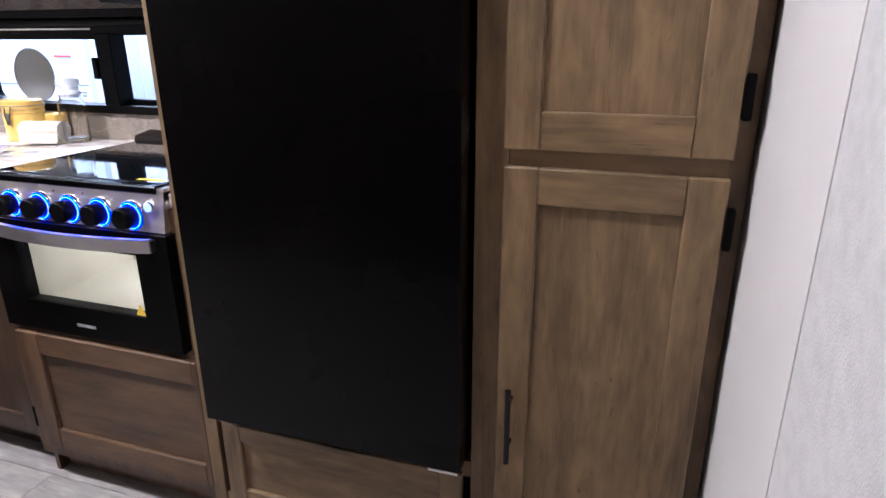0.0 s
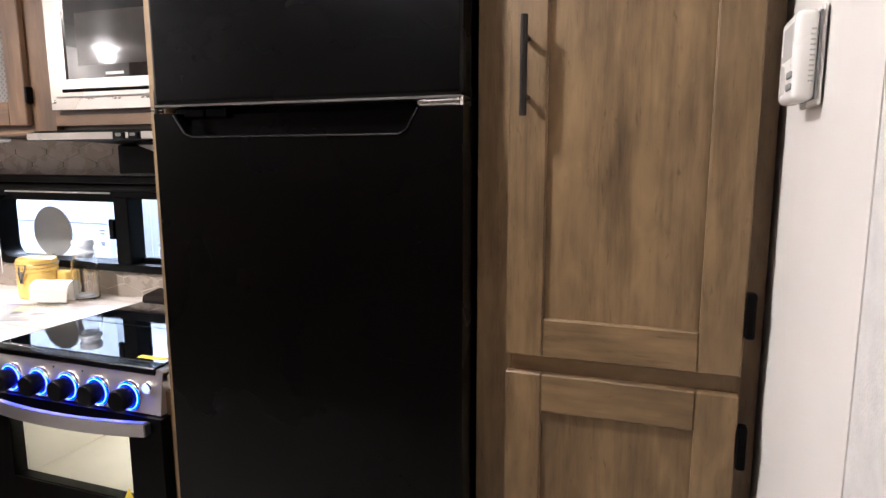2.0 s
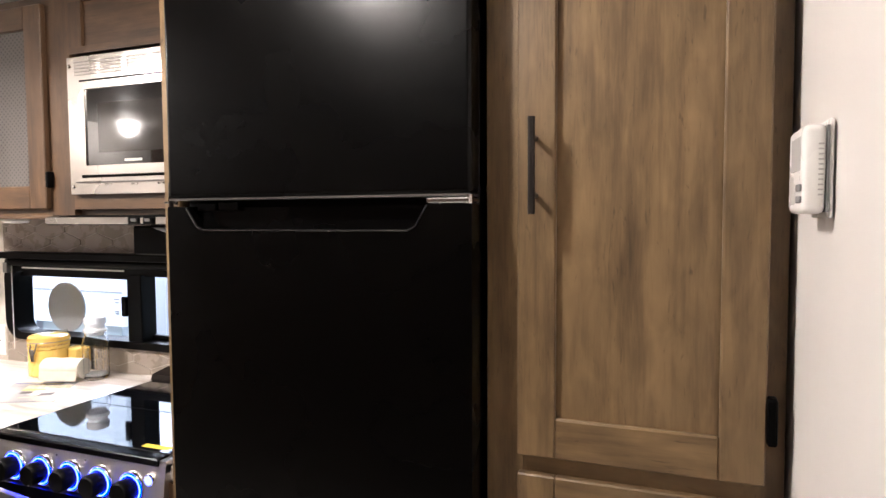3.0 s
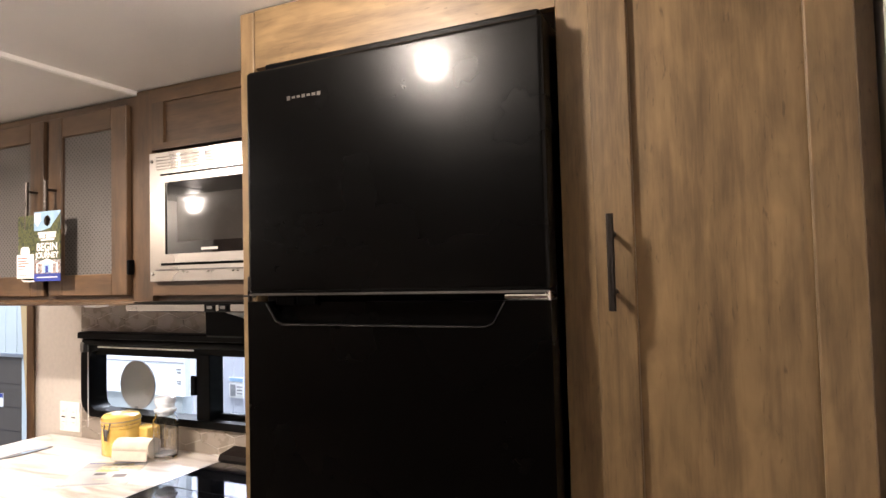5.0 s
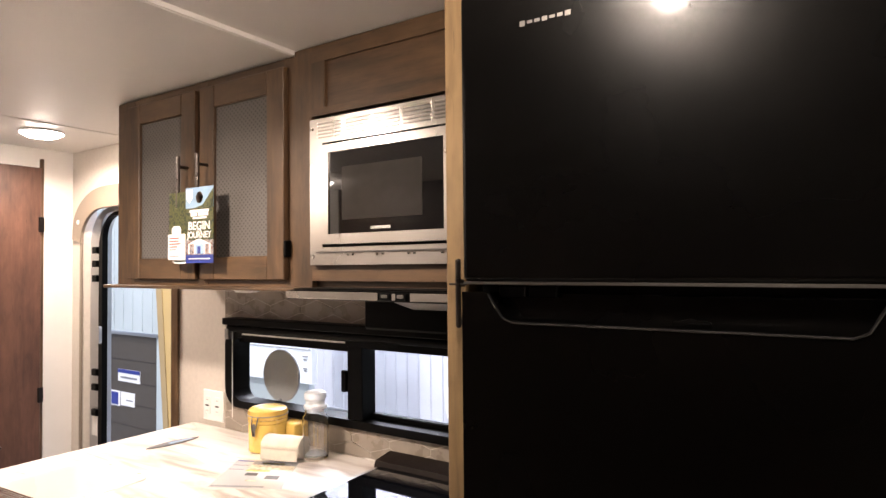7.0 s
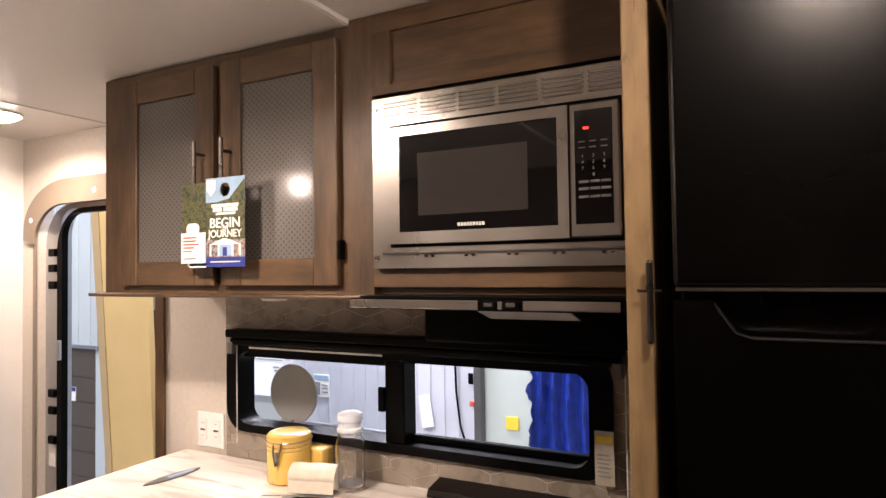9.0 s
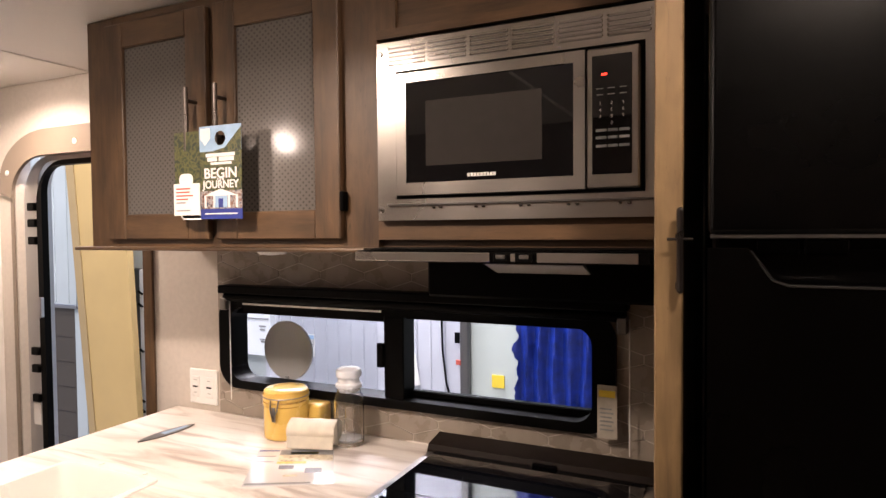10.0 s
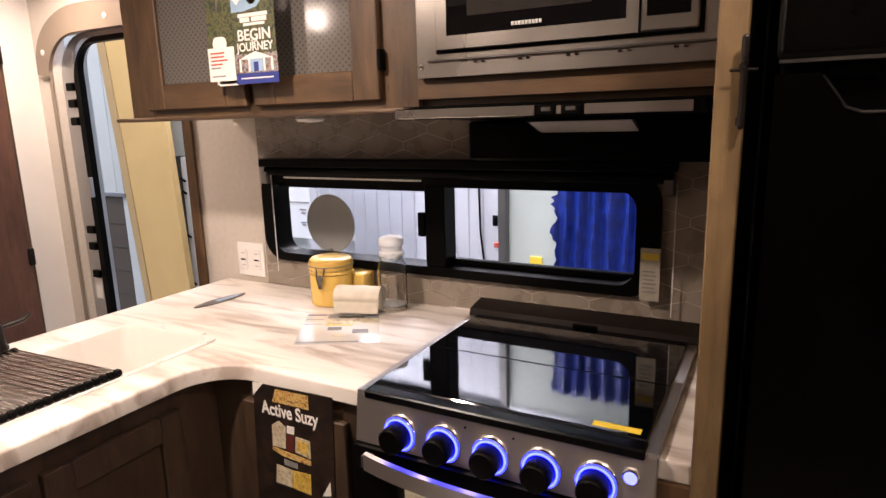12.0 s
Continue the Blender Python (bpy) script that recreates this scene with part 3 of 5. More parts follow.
# ---- right-hand partition trim and thermostat ----
tagged(part("trim_corner", bx(XR + 0.0015, XR + 0.004, 0.646, 1.058, 0, ZR - 0.002), M_white), "smooth white vinyl wall trim strip", "trim", kind="structure")
th = thing("thermostat", (XR - 0.004, 0.88, 1.45), "white plastic wall thermostat with vent slots", "thermostat")
TX = XR - 0.001
part("body", bx(TX - 0.031, TX - 0.007, 0.8380, 0.9250, 1.4500, 1.5480, 0.008, 4), M_white_gloss, th, smooth=True)
part("wall_plate", bx(TX - 0.005, TX, 0.8420, 0.9300, 1.4450, 1.5540, 0.002), M_white_gloss, th)
part("seam", bx(TX - 0.0075, TX - 0.0048, 0.8395, 0.9240, 1.4520, 1.5460), M_pap_grey, th)
for i in range(11):
    z = 1.470 + i * 0.0055
    part("slot", bx(TX - 0.0155, TX - 0.0105, 0.8374, 0.8390, z, z + 0.0018), M_shadow_gap, th)
part("display", bx(TX - 0.0315, TX - 0.0300, 0.8480, 0.9030, 1.498, 1.536, 0.0006), M_shadow_gap, th)
for z in (1.462, 1.475):
    part("slider", bx(TX - 0.0330, TX - 0.0300, 0.8420, 0.8640, z, z + 0.008, 0.001), M_pap_grey, th)

# ---- upper cabinets ----
UY = 1.340
upper = thing("wall_cabinet", (-1.77, 1.52, 1.455), "brown wood wall cabinet with two patterned glass doors", "cabinet")
part("stile", bx(-2.530, -2.425, UY, UY + 0.02, 1.455, ZC - 0.003, 0.002), M_wood_up, upper)
part("side_panel", bx(-2.530, -2.512, UY + 0.02, 1.698, 1.455, ZC - 0.003), M_wood_up, upper)
part("stile", bx(-2.085, -2.030, UY, UY + 0.02, 1.455, ZC - 0.003), M_wood_up, upper)
part("stile", bx(-1.695, -1.592, UY, UY + 0.02, 1.455, ZC - 0.003), M_wood_up, upper)
part("stile_top", bx(-1.655, -1.592, UY, UY + 0.02, ZC - 0.003, ZR - 0.003), M_wood_up, upper)
part("rail", bx(-2.425, -1.695, UY + 0.001, UY + 0.02, 2.035, ZC - 0.003), M_wood_up_x, upper)
part("rail", bx(-2.425, -1.695, UY + 0.001, UY + 0.02, 1.455, 1.49), M_wood_up_x, upper)
part("bottom", bx(-2.512, -0.992, UY + 0.02, 1.698, 1.458, 1.474), M_wood_up_x, upper)
part("divider", bx(-1.70, -1.685, UY + 0.02, 1.698, 1.474, ZC - 0.003), M_wood_up, upper)
part("back_panel", bx(-2.512, -1.70, 1.688, 1.698, 1.474, ZC - 0.003), M_wood_up, upper)
for x0, x1, hx in ((-2.438, -2.072, -2.103), (-2.046, -1.680, -2.008)):
    d = shaker("door", x0, x1, 1.476, 2.052, UY - 0.0185, upper, M_wood_up, M_wood_up_x, None, sw=0.068, rw=0.066)
    gp = part("glass_panel", bx(x0 + 0.064, x1 - 0.064, UY - 0.009, UY - 0.005, 1.538, 1.990), M_pat, d, "grey glass with a fine dotted pattern")
    bar_pull(hx, UY - 0.0185, 1.692, 1.847, d, M_pull, 0.034, 0.0062)
    if hx > -2.05:
        hinge_cup(x1 + 0.004, UY - 0.012, 1.56, d, 0.045)
# microwave housing
part("top_panel", bx(-1.592, -0.992, UY, UY + 0.02, 1.905, 1.925), M_wood_up_x, upper)
part("rail", bx(-1.592, -0.992, UY, UY + 0.02, 2.047, ZR - 0.003), M_wood_up_x, upper)
part("stile", bx(-1.592, -1.545, UY, UY + 0.02, 1.925, 2.047), M_wood_up, upper)
part("inset_panel", bx(-1.545, -0.992, UY + 0.009, UY + 0.02, 1.925, 2.047), M_wood_up_x, upper)
part("rail", bx(-1.592, -0.992, UY, UY + 0.02, 1.474, 1.515), M_wood_up_x, upper)
ledge = solo("light_rail", bx(-2.552, -1.560, UY - 0.040, UY + 0.03, 1.447, 1.457, 0.004, 2), M_wood_up_x, "brown wood light rail under the wall cabinet", "trim")
puck = thing("puck_light", (-1.963, 1.43, 1.434), "small round white under-cabinet light, unlit", "lamp")
part("rim", lathe(bmesh.new(), [(0.036, 1.4575), (0.039, 1.442), (0.033, 1.435), (0.029, 1.437)], -1.963, 1.43, 28), M_white_gloss, puck, smooth=True)
part("lens", lathe(bmesh.new(), [(0.028, 1.448), (0.028, 1.436), (0.012, 1.433)], -1.963, 1.43, 24), M_pap_white, puck, smooth=True)

# ---- microwave ----
MY = 1.322
mw = thing("microwave", (-1.30, 1.45, 1.515), "stainless steel built-in microwave with black glass door", "microwave")
tk = part("trim_kit", ring(bmesh.new(), [(-1.581, 1.515), (-1.003, 1.515), (-1.003, 1.890), (-1.581, 1.890)], [(-1.535, 1.560), (-1.033, 1.560), (-1.033, 1.826), (-1.535, 1.826)], MY, UY - 0.001), M_steel, mw, "brushed stainless trim kit with louvres")
EDGES = (-1.560, -1.466, -1.374, -1.286, -1.196, -1.106, -1.022)
for gx, ge in zip(EDGES, EDGES[1:]):
    for i in range(5):
        z = 1.8405 + i * 0.0088
        part("louvre", bx(gx + 0.009, ge - 0.003, MY - 0.0022, MY + 0.001, z, z + 0.0046, 0.0012), M_steel, tk)
        part("slit", bx(gx + 0.009, ge - 0.003, MY - 0.0006, MY + 0.001, z - 0.0016, z), M_steel_dark, tk)
        # chrome bits stand in for the glints at both ends of each slit
        part("slit_glint", bx(ge - 0.004, ge - 0.0005, MY - 0.0030, MY + 0.001, z, z + 0.0046, 0.001), M_chrome, tk)
        part("slit_glint", bx(gx + 0.0065, gx + 0.0095, MY - 0.0030, MY + 0.001, z, z + 0.0046, 0.001), M_chrome, tk)
part("bottom_lip", bx(-1.555, -1.012, MY - 0.006, MY + 0.001, 1.5455, 1.5495, 0.001), M_steel_dark, tk)
for g in range(5):
    gx = -1.44 + g * 0.093
    for o in (-0.008, 0.008):
        part("slot", bx(gx + o - 0.004, gx + o + 0.004, MY - 0.004, MY + 0.001, 1.5385, 1.5425, 0.001), M_chrome, tk)
for x, z in ((-1.571, 1.537), (-1.571, 1.866)):
    part("screw", lathe(bmesh.new(), [(0.0055, MY + 0.001), (0.0055, MY - 0.0015), (0.003, MY - 0.003)], x, 0, 14, "y", z), M_chrome, tk)
part("gap", ring(bmesh.new(), [(-1.535, 1.560), (-1.033, 1.560), (-1.033, 1.826), (-1.535, 1.826)], [(-1.529, 1.566), (-1.040, 1.566), (-1.040, 1.819), (-1.529, 1.819)], MY - 0.002, MY + 0.03), M_black_plastic, mw)
part("body", bx(-1.53, -1.038, MY + 0.018, 1.66, 1.560, 1.822), M_black_plastic, mw)
dr = part("door", ring(bmesh.new(), [(-1.529, 1.567), (-1.137, 1.567), (-1.137, 1.818), (-1.529, 1.818)], [(-1.506, 1.592), (-1.158, 1.592), (-1.158, 1.798), (-1.506, 1.798)], MY - 0.012, MY + 0.016), M_steel, mw, "brushed steel door frame")
part("glass", bx(-1.506, -1.158, MY - 0.008, MY + 0.010, 1.592, 1.798), M_black_gloss, dr, "black glass")
part("window", bx(-1.462, -1.218, MY - 0.009, MY - 0.0078, 1.626, 1.758), M_mwwin, dr, "perforated grey viewing window")
for i in range(9):
    x = -1.370 + i * 0.0068
    part("letter_bar", bx(x, x + 0.005, MY - 0.0092, MY - 0.0078, 1.600, 1.607), M_pap_white, dr)
cp = part("control_panel", bx(-1.134, -1.041, MY - 0.012, MY + 0.016, 1.567, 1.818, 0.003), M_steel, mw, "steel control panel")
part("keypad", bx(-1.124, -1.054, MY - 0.0135, MY - 0.0115, 1.592, 1.804, 0.0008), M_black_gloss, cp, "black glossy keypad")
part("light", bx(-1.107, -1.097, MY - 0.0142, MY - 0.0130, 1.768, 1.772), M_red_led, cp, "red clock digit")
for i, z in enumerate((1.744, 1.733)):
    for x in (-1.110, -1.090, -1.069):
        part("key", bx(x - 0.006, x + 0.006, MY - 0.0140, MY - 0.0130, z, z + 0.002), M_pap_grey, cp)
for r_ in range(3):
    for c_ in range(3):
        x, z = -1.109 + c_ * 0.020, 1.718 - r_ * 0.0115
        words("key", str(1 + r_ * 3 + c_), 0.008, Matrix.Translation((x, MY - 0.0136, z)) @ FACE, M_shadow_gap, cp)
words("key", "0", 0.008, Matrix.Translation((-1.089, MY - 0.0136, 1.683)) @ FACE, M_shadow_gap, cp)
for z in (1.668, 1.655, 1.640):
    for x0, x1 in ((-1.117, -1.098), (-1.096, -1.078), (-1.076, -1.058)):
        part("key", bx(x0, x1, MY - 0.0142, MY - 0.0130, z, z + 0.005, 0.0008), M_pap_grey, cp)

# ---- range hood ----
hood = thing("range_hood", (-1.31, 1.47, 1.36), "black range hood with a stainless steel front strip", "range hood")
part("body", bx(-1.585, -1.000, 1.268, 1.697, 1.4555, 1.4575), M_black_plastic, hood)
part("front_edge", bx(-1.600, -1.015, 1.258, 1.30, 1.431, 1.4535, 0.003), M_black_plastic, hood)
for x0, x1 in ((-1.599, -1.303), (-1.212, -1.036)):
    part("front_strip", bx(x0, x1, 1.2545, 1.2575, 1.4335, 1.4515, 0.0012), M_steel, hood, "stainless steel front strip")
part("strip_tab", bx(-1.262, -1.253, 1.2545, 1.2575, 1.435, 1.450, 0.001), M_steel, hood)
part("canopy", plate(bmesh.new(), [(1.262, 1.4545), (1.30, 1.436), (1.62, 1.425), (1.695, 1.425), (1.695, 1.4555)], -1.585, -1.002, "x"), M_black_plastic, hood)
part("fan_box", bx(-1.555, -1.004, 1.50, 1.695, 1.335, 1.425, 0.006), M_black_plastic, hood)
lz = bmesh.new()
plate(lz, [(1.395, 1.4225), (1.475, 1.399), (1.51, 1.399), (1.51, 1.430), (1.395, 1.430)], -1.372, -1.155, "x")
part("lamp_housing", lz, M_black_plastic, hood)
lz = bmesh.new()
plate(lz, [(1.398, 1.4200), (1.474, 1.3977), (1.474, 1.3993), (1.398, 1.4216)], -1.366, -1.161, "x")
part("lens", lz, M_shadow_gap, hood, "frosted lamp lens")
for x in (-1.295, -1.250):
    part("switch", bx(x, x + 0.030, 1.2515, 1.257, 1.434, 1.450, 0.002), M_black_plastic, hood)
    part("switch_cap", bx(x + 0.006, x + 0.024, 1.249, 1.2525, 1.440, 1.448, 0.0015), M_steel_dark, hood)

# ---- counter ----
CZ = 0.900
out = [(-2.615, YB - 0.003), (-2.615, 0.35), (-2.575, 0.30), (-2.075, 0.30), (-2.035, 0.35)]
for i in range(9):
    a = radians(180 - 90 * i / 8)
    out.append((-1.920 + 0.115 * math.cos(a), 1.003 + 0.115 * math.sin(a)))
out += [(-1.622, 1.118), (-1.622, YB - 0.003)]
SX0, SX1, SY0, SY1 = -2.450, -2.140, 0.62, 1.203
sink_loop = rrect(SX0, SX1, SY0, SY1, 0.03, 4)


def slab_with_hole(outline, hole, z0, z1, bevel):
    bm = bmesh.new()
    vo = [bm.verts.new((x, y, z1)) for x, y in outline]
    vi = [bm.verts.new((x, y, z1)) for x, y in hole]
    eo = [bm.edges.new((vo[i], vo[(i + 1) % len(vo)])) for i in range(len(vo))]
    ei = [bm.edges.new((vi[i], vi[(i + 1) % len(vi)])) for i in range(len(vi))]
    bmesh.ops.triangle_fill(bm, use_beauty=True, edges=eo + ei)
    top = list(bm.faces)
    ex = bmesh.ops.extrude_face_region(bm, geom=top)
    vs = [v for v in ex["geom"] if isinstance(v, bmesh.types.BMVert)]
    bmesh.ops.translate(bm, verts=vs, vec=(0, 0, z0 - z1))
    bm.normal_update()
    rim = [e for e in bm.edges if all(abs(v.co.z - z1) < 1e-5 for v in e.verts) and len(e.link_faces) == 2 and min(abs(f.normal.z) for f in e.link_faces) < 0.5]
    bmesh.ops.bevel(bm, geom=rim, offset=bevel, segments=3, profile=0.5, affect="EDGES")
    return bm


counter = thing("countertop", (-2.2, 1.1, 0.862), "pale grey-veined laminate L-shaped kitchen countertop", "countertop")
part("main_slab", slab_with_hole(out, sink_loop, 0.864, CZ, 0.007), M_counter, counter, smooth=True)
part("end_slab", bx(-1.043, -0.993, 1.110, YB - 0.003, 0.864, CZ, 0.004, 2), M_counter, counter)
part("backsplash_lip", bx(-1.72, -1.622, 1.690, 1.697, CZ, 0.903), M_counter, counter)

# ---- sink ----
sink = thing("kitchen_sink", ((SX0 + SX1) / 2, (SY0 + SY1) / 2, 0.70), "off-white composite kitchen sink set in the counter", "sink")
bms = bmesh.new()
loops = []
for inset, z in ((-0.014, CZ + 0.0006), (-0.012, CZ + 0.0036), (0.003, CZ + 0.0040), (0.008, CZ - 0.004), (0.020, 0.765), (0.045, 0.742), (0.12, 0.737)):
    loops.append([bms.verts.new((x, y, z)) for x, y in rrect(SX0 + inset, SX1 - inset, SY0 + inset, SY1 - inset, max(0.028, 0.035 + inset * 0.6), 5)])
for a, b_ in zip(loops, loops[1:]):
    for i in range(len(a)):
        j = (i + 1) % len(a)
        bms.faces.new((a[i], a[j], b_[j], b_[i]))
bms.faces.new(loops[-1])
part("basin", bms, M_sink, sink, smooth=True)
part("drain", lathe(bmesh.new(), [(0.04, 0.7375), (0.04, 0.7415), (0.03, 0.7425), (0.026, 0.7385)], -2.29, 0.92, 28), M_chrome, sink, smooth=True)
for x in (-2.36, -2.20):
    part("grip_notch", lathe(bmesh.new(), [(0.007, 0.9005), (0.007, 0.9025), (0.004, 0.903)], x, SY1 + 0.024, 14), M_sink, sink, smooth=True)
rack = thing("roll_up_rack", (-2.33, 0.78, CZ + 0.006), "dark steel roll-up drying rack lying over the sink", "drying rack")
for i in range(30):
    y = 0.935 - i * 0.0165
    part("rod", tube(bmesh.new(), [(-2.505, y - 0.012, CZ + 0.012), (-2.135, y + 0.010, CZ + 0.012)], 0.0058, 8), M_chrome, rack, smooth=True)
for x in (-2.503, -2.140):
    for i in range(30):
        y = 0.935 - i * 0.0165 + (0.010 if x > -2.3 else -0.012)
        part("end_cap", bx(x - 0.008, x + 0.008, y - 0.0078, y + 0.0078, CZ + 0.005, CZ + 0.019, 0.003), M_black_plastic, rack)
faucet = thing("faucet", (-2.585, 0.925, CZ), "dark bronze kitchen faucet with side lever", "faucet")
FX, FYY = -2.585, 0.925
part("base", lathe(bmesh.new(), [(0.026, CZ), (0.026, CZ + 0.006), (0.021, CZ + 0.014), (0.020, CZ + 0.055), (0.016, CZ + 0.066)], FX, FYY, 24), M_bronze, faucet, smooth=True)
sp = [(FX, FYY, CZ + 0.05), (FX, FYY - 0.03, CZ + 0.066), (FX + 0.01, FYY - 0.10, CZ + 0.085), (FX + 0.02, FYY - 0.17, CZ + 0.080), (FX + 0.025, FYY - 0.19, CZ + 0.055)]
part("spout", tube(bmesh.new(), sp, 0.011, 14), M_bronze, faucet, smooth=True)
part("lever", tube(bmesh.new(), [(FX, FYY + 0.008, CZ + 0.055), (FX + 0.006, FYY + 0.035, CZ + 0.058), (FX + 0.018, FYY + 0.062, CZ + 0.064), (FX + 0.022, FYY + 0.078, CZ + 0.078)], 0.0065, 10), M_bronze, faucet, smooth=True)

# ---- base cabinets ----
BY = 1.133
base1 = thing("corner_base_cabinet", (-1.80, 1.38, 0), "dark brown wood base cabinet under the counter corner", "cabinet")
part("stile", bx(-2.063, -1.940, BY, BY + 0.02, 0.075, 0.863), M_wood_base, base1)
part("stile", bx(-1.680, -1.622, BY, BY + 0.02, 0.075, 0.863), M_wood_base, base1)
part("rail", bx(-1.940, -1.680, BY, BY + 0.02, 0.80, 0.863), M_wood_base, base1)
part("rail", bx(-1.940, -1.680, BY, BY + 0.02, 0.075, 0.12), M_wood_base, base1)
part("side_panel", bx(-1.637, -1.622, BY + 0.02, 1.69, 0.0, 0.863), M_wood_base, base1)
part("toe_kick", bx(-2.063, -1.622, BY + 0.05, BY + 0.065, 0, 0.075), M_wood_base, base1)
shaker("door", -1.955, -1.665, 0.10, 0.815, BY - 0.0185, base1, M_wood_base, M_wood_base, M_wood_base, sw=0.055, rw=0.06)
base2 = thing("sink_base_cabinet", (-2.30, 0.75, 0), "dark brown wood peninsula cabinet under the sink", "cabinet")
part("side_panel", bx(-2.085, -2.065, 0.36, 1.133, 0.075, 0.863), M_wood_base, base2)
part("back_panel", bx(-2.58, -2.56, 0.36, 1.69, 0.0, 0.863), M_wood_base, base2)
part("end_panel", bx(-2.56, -2.085, 0.36, 0.38, 0.0, 0.863), M_wood_base, base2)
part("toe_kick", bx(-2.10, -2.085, 0.38, 1.165, 0.0, 0.075), M_wood_base, base2)
for y0, y1 in ((0.40, 0.70), (0.72, 1.02)):
    dd = new("door")
    dd.parent = base2
    dd.location = Vector((-2.04, y0, 0.1)) - origin(base2)
    part("stile", bx(-2.064, -2.046, y0, y0 + 0.055, 0.10, 0.815, 0.002), M_wood_base, dd)
    part("stile", bx(-2.064, -2.046, y1 - 0.055, y1, 0.10, 0.815, 0.002), M_wood_base, dd)
    part("rail", bx(-2.064, -2.046, y0 + 0.055, y1 - 0.055, 0.10, 0.16, 0.002), M_wood_base, dd)
    part("rail", bx(-2.064, -2.046, y0 + 0.055, y1 - 0.055, 0.755, 0.815, 0.002), M_wood_base, dd)
    part("panel", bx(-2.064, -2.057, y0 + 0.052, y1 - 0.052, 0.157, 0.758), M_wood_base, dd)
B3 = 1.115
base3 = thing("range_base_cabinet", (-1.31, 1.38, 0), "brown wood hatch cabinet under the range", "cabinet")
part("face", bx(-1.622, -0.992, B3 - 0.03, B3 - 0.012, 0.075, 0.50), M_wood_up, base3)
part("toe_kick", bx(-1.622, -0.992, B3 + 0.02, B3 + 0.035, 0, 0.075), M_wood_low, base3)
part("side_panel", bx(-1.610, -1.595, B3 - 0.012, 1.69, 0.0, 0.50), M_wood_up, base3)
part("side_panel", bx(-1.045, -0.992, B3 - 0.012, 1.69, 0.0, 0.863), M_wood_up, base3)
front = shaker("hatch", -1.592, -0.994, 0.122, 0.488, B3 - 0.0485, base3, M_wood_up, M_wood_up_x, M_wood_up_x, sw=0.076, rw=0.064, sw2=0.018)
hinge_cup(-1.600, B3 - 0.040, 0.208, front, 0.066)
for z in (0.440, 0.150):
    part("screw", lathe(bmesh.new(), [(0.004, B3 - 0.030), (0.004, B3 - 0.0325)], -1.008, 0, 12, "y", z + 0.03), M_black_plastic, base3)

# ---- range ----
R0, R1 = -1.612, -1.042
rng = thing("gas_range", (-1.327, 1.36, 0.50), "stainless gas range with black glass cover and lit knobs", "range")
OX0, OX1, OZ0, OZ1, OYB = -1.545, -1.105, 0.560, 0.785, 1.46
ob_ = bmesh.new()
for bb in ((R0 + 0.015, OX0 - 0.004, 1.11, 1.60, 0.503, 0.885), (OX1 + 0.004, R1 - 0.015, 1.11, 1.60, 0.503, 0.885), (OX0 - 0.004, OX1 + 0.004, 1.11, 1.60, 0.503, OZ0 - 0.004), (OX0 - 0.004, OX1 + 0.004, 1.11, 1.60, OZ1 + 0.004, 0.885), (OX0 - 0.004, OX1 + 0.004, OYB + 0.004, 1.60, OZ0 - 0.004, OZ1 + 0.004)):
    box(ob_, *bb)
part("body", ob_, M_black_plastic, rng)
cv_ = bmesh.new()
for bb in ((OX0 - 0.003, OX0, 1.112, OYB, OZ0, OZ1), (OX1, OX1 + 0.003, 1.112, OYB, OZ0, OZ1), (OX0, OX1, 1.112, OYB, OZ0 - 0.003, OZ0), (OX0, OX1, 1.112, OYB, OZ1, OZ1 + 0.003), (OX0, OX1, OYB, OYB + 0.003, OZ0, OZ1)):
    box(cv_, *bb)
part("cavity", cv_, M_enamel, rng, "pale lit oven cavity")
lo2 = bpy.data.lights.new("oven_bulb", "POINT")
lo2.energy, lo2.shadow_soft_size, lo2.color = 0.6, 0.02, (1.0, 0.93, 0.80)
new("oven_bulb", lo2).location = (-1.32, 1.40, 0.755)
part("control_panel", plate(bmesh.new(), [(1.084, 0.810), (1.096, 0.905), (1.135, 0.905), (1.135, 0.810)], R0, R1, "x"), M_steel_matt, rng, "stainless steel control panel")
part("top_frame", ring_z(bmesh.new(), (R0, R1, 1.097, 1.665), (R0 + 0.022, R1 - 0.022, 1.125, 1.62), 0.886, 0.913), M_steel_matt, rng, "stainless cooktop rim")
part("front_band", bx(R0 + 0.018, R1 - 0.018, 1.092, 1.128, 0.899, 0.917, 0.003), M_black, rng)
cv = part("glass_cover", bx(R0 + 0.020, R1 - 0.020, 1.124, 1.612, 0.912, 0.919, 0.002), M_cover, rng, "folding black glass cooktop cover")
part("fold_line", bx(R0 + 0.022, R1 - 0.022, 1.352, 1.355, 0.9188, 0.9196), M_black_plastic, cv)
part("sticker", bx(-1.156, -1.076, 1.138, 1.156, 0.9190, 0.9196), M_pap_yellow, cv, "yellow warning strip")
part("back_rail", plate(bmesh.new(), [(1.612, 0.919), (1.618, 0.932), (1.688, 0.943), (1.688, 0.901), (1.612, 0.901)], R0 - 0.003, R1 + 0.004, "x"), M_rail, rng, "dark brown rear vent rail")
part("hinge_knob", bx(-1.33, -1.27, 1.606, 1.618, 0.92, 0.928, 0.002), M_black_gloss, rng)
KZ = 0.846  # knob centres
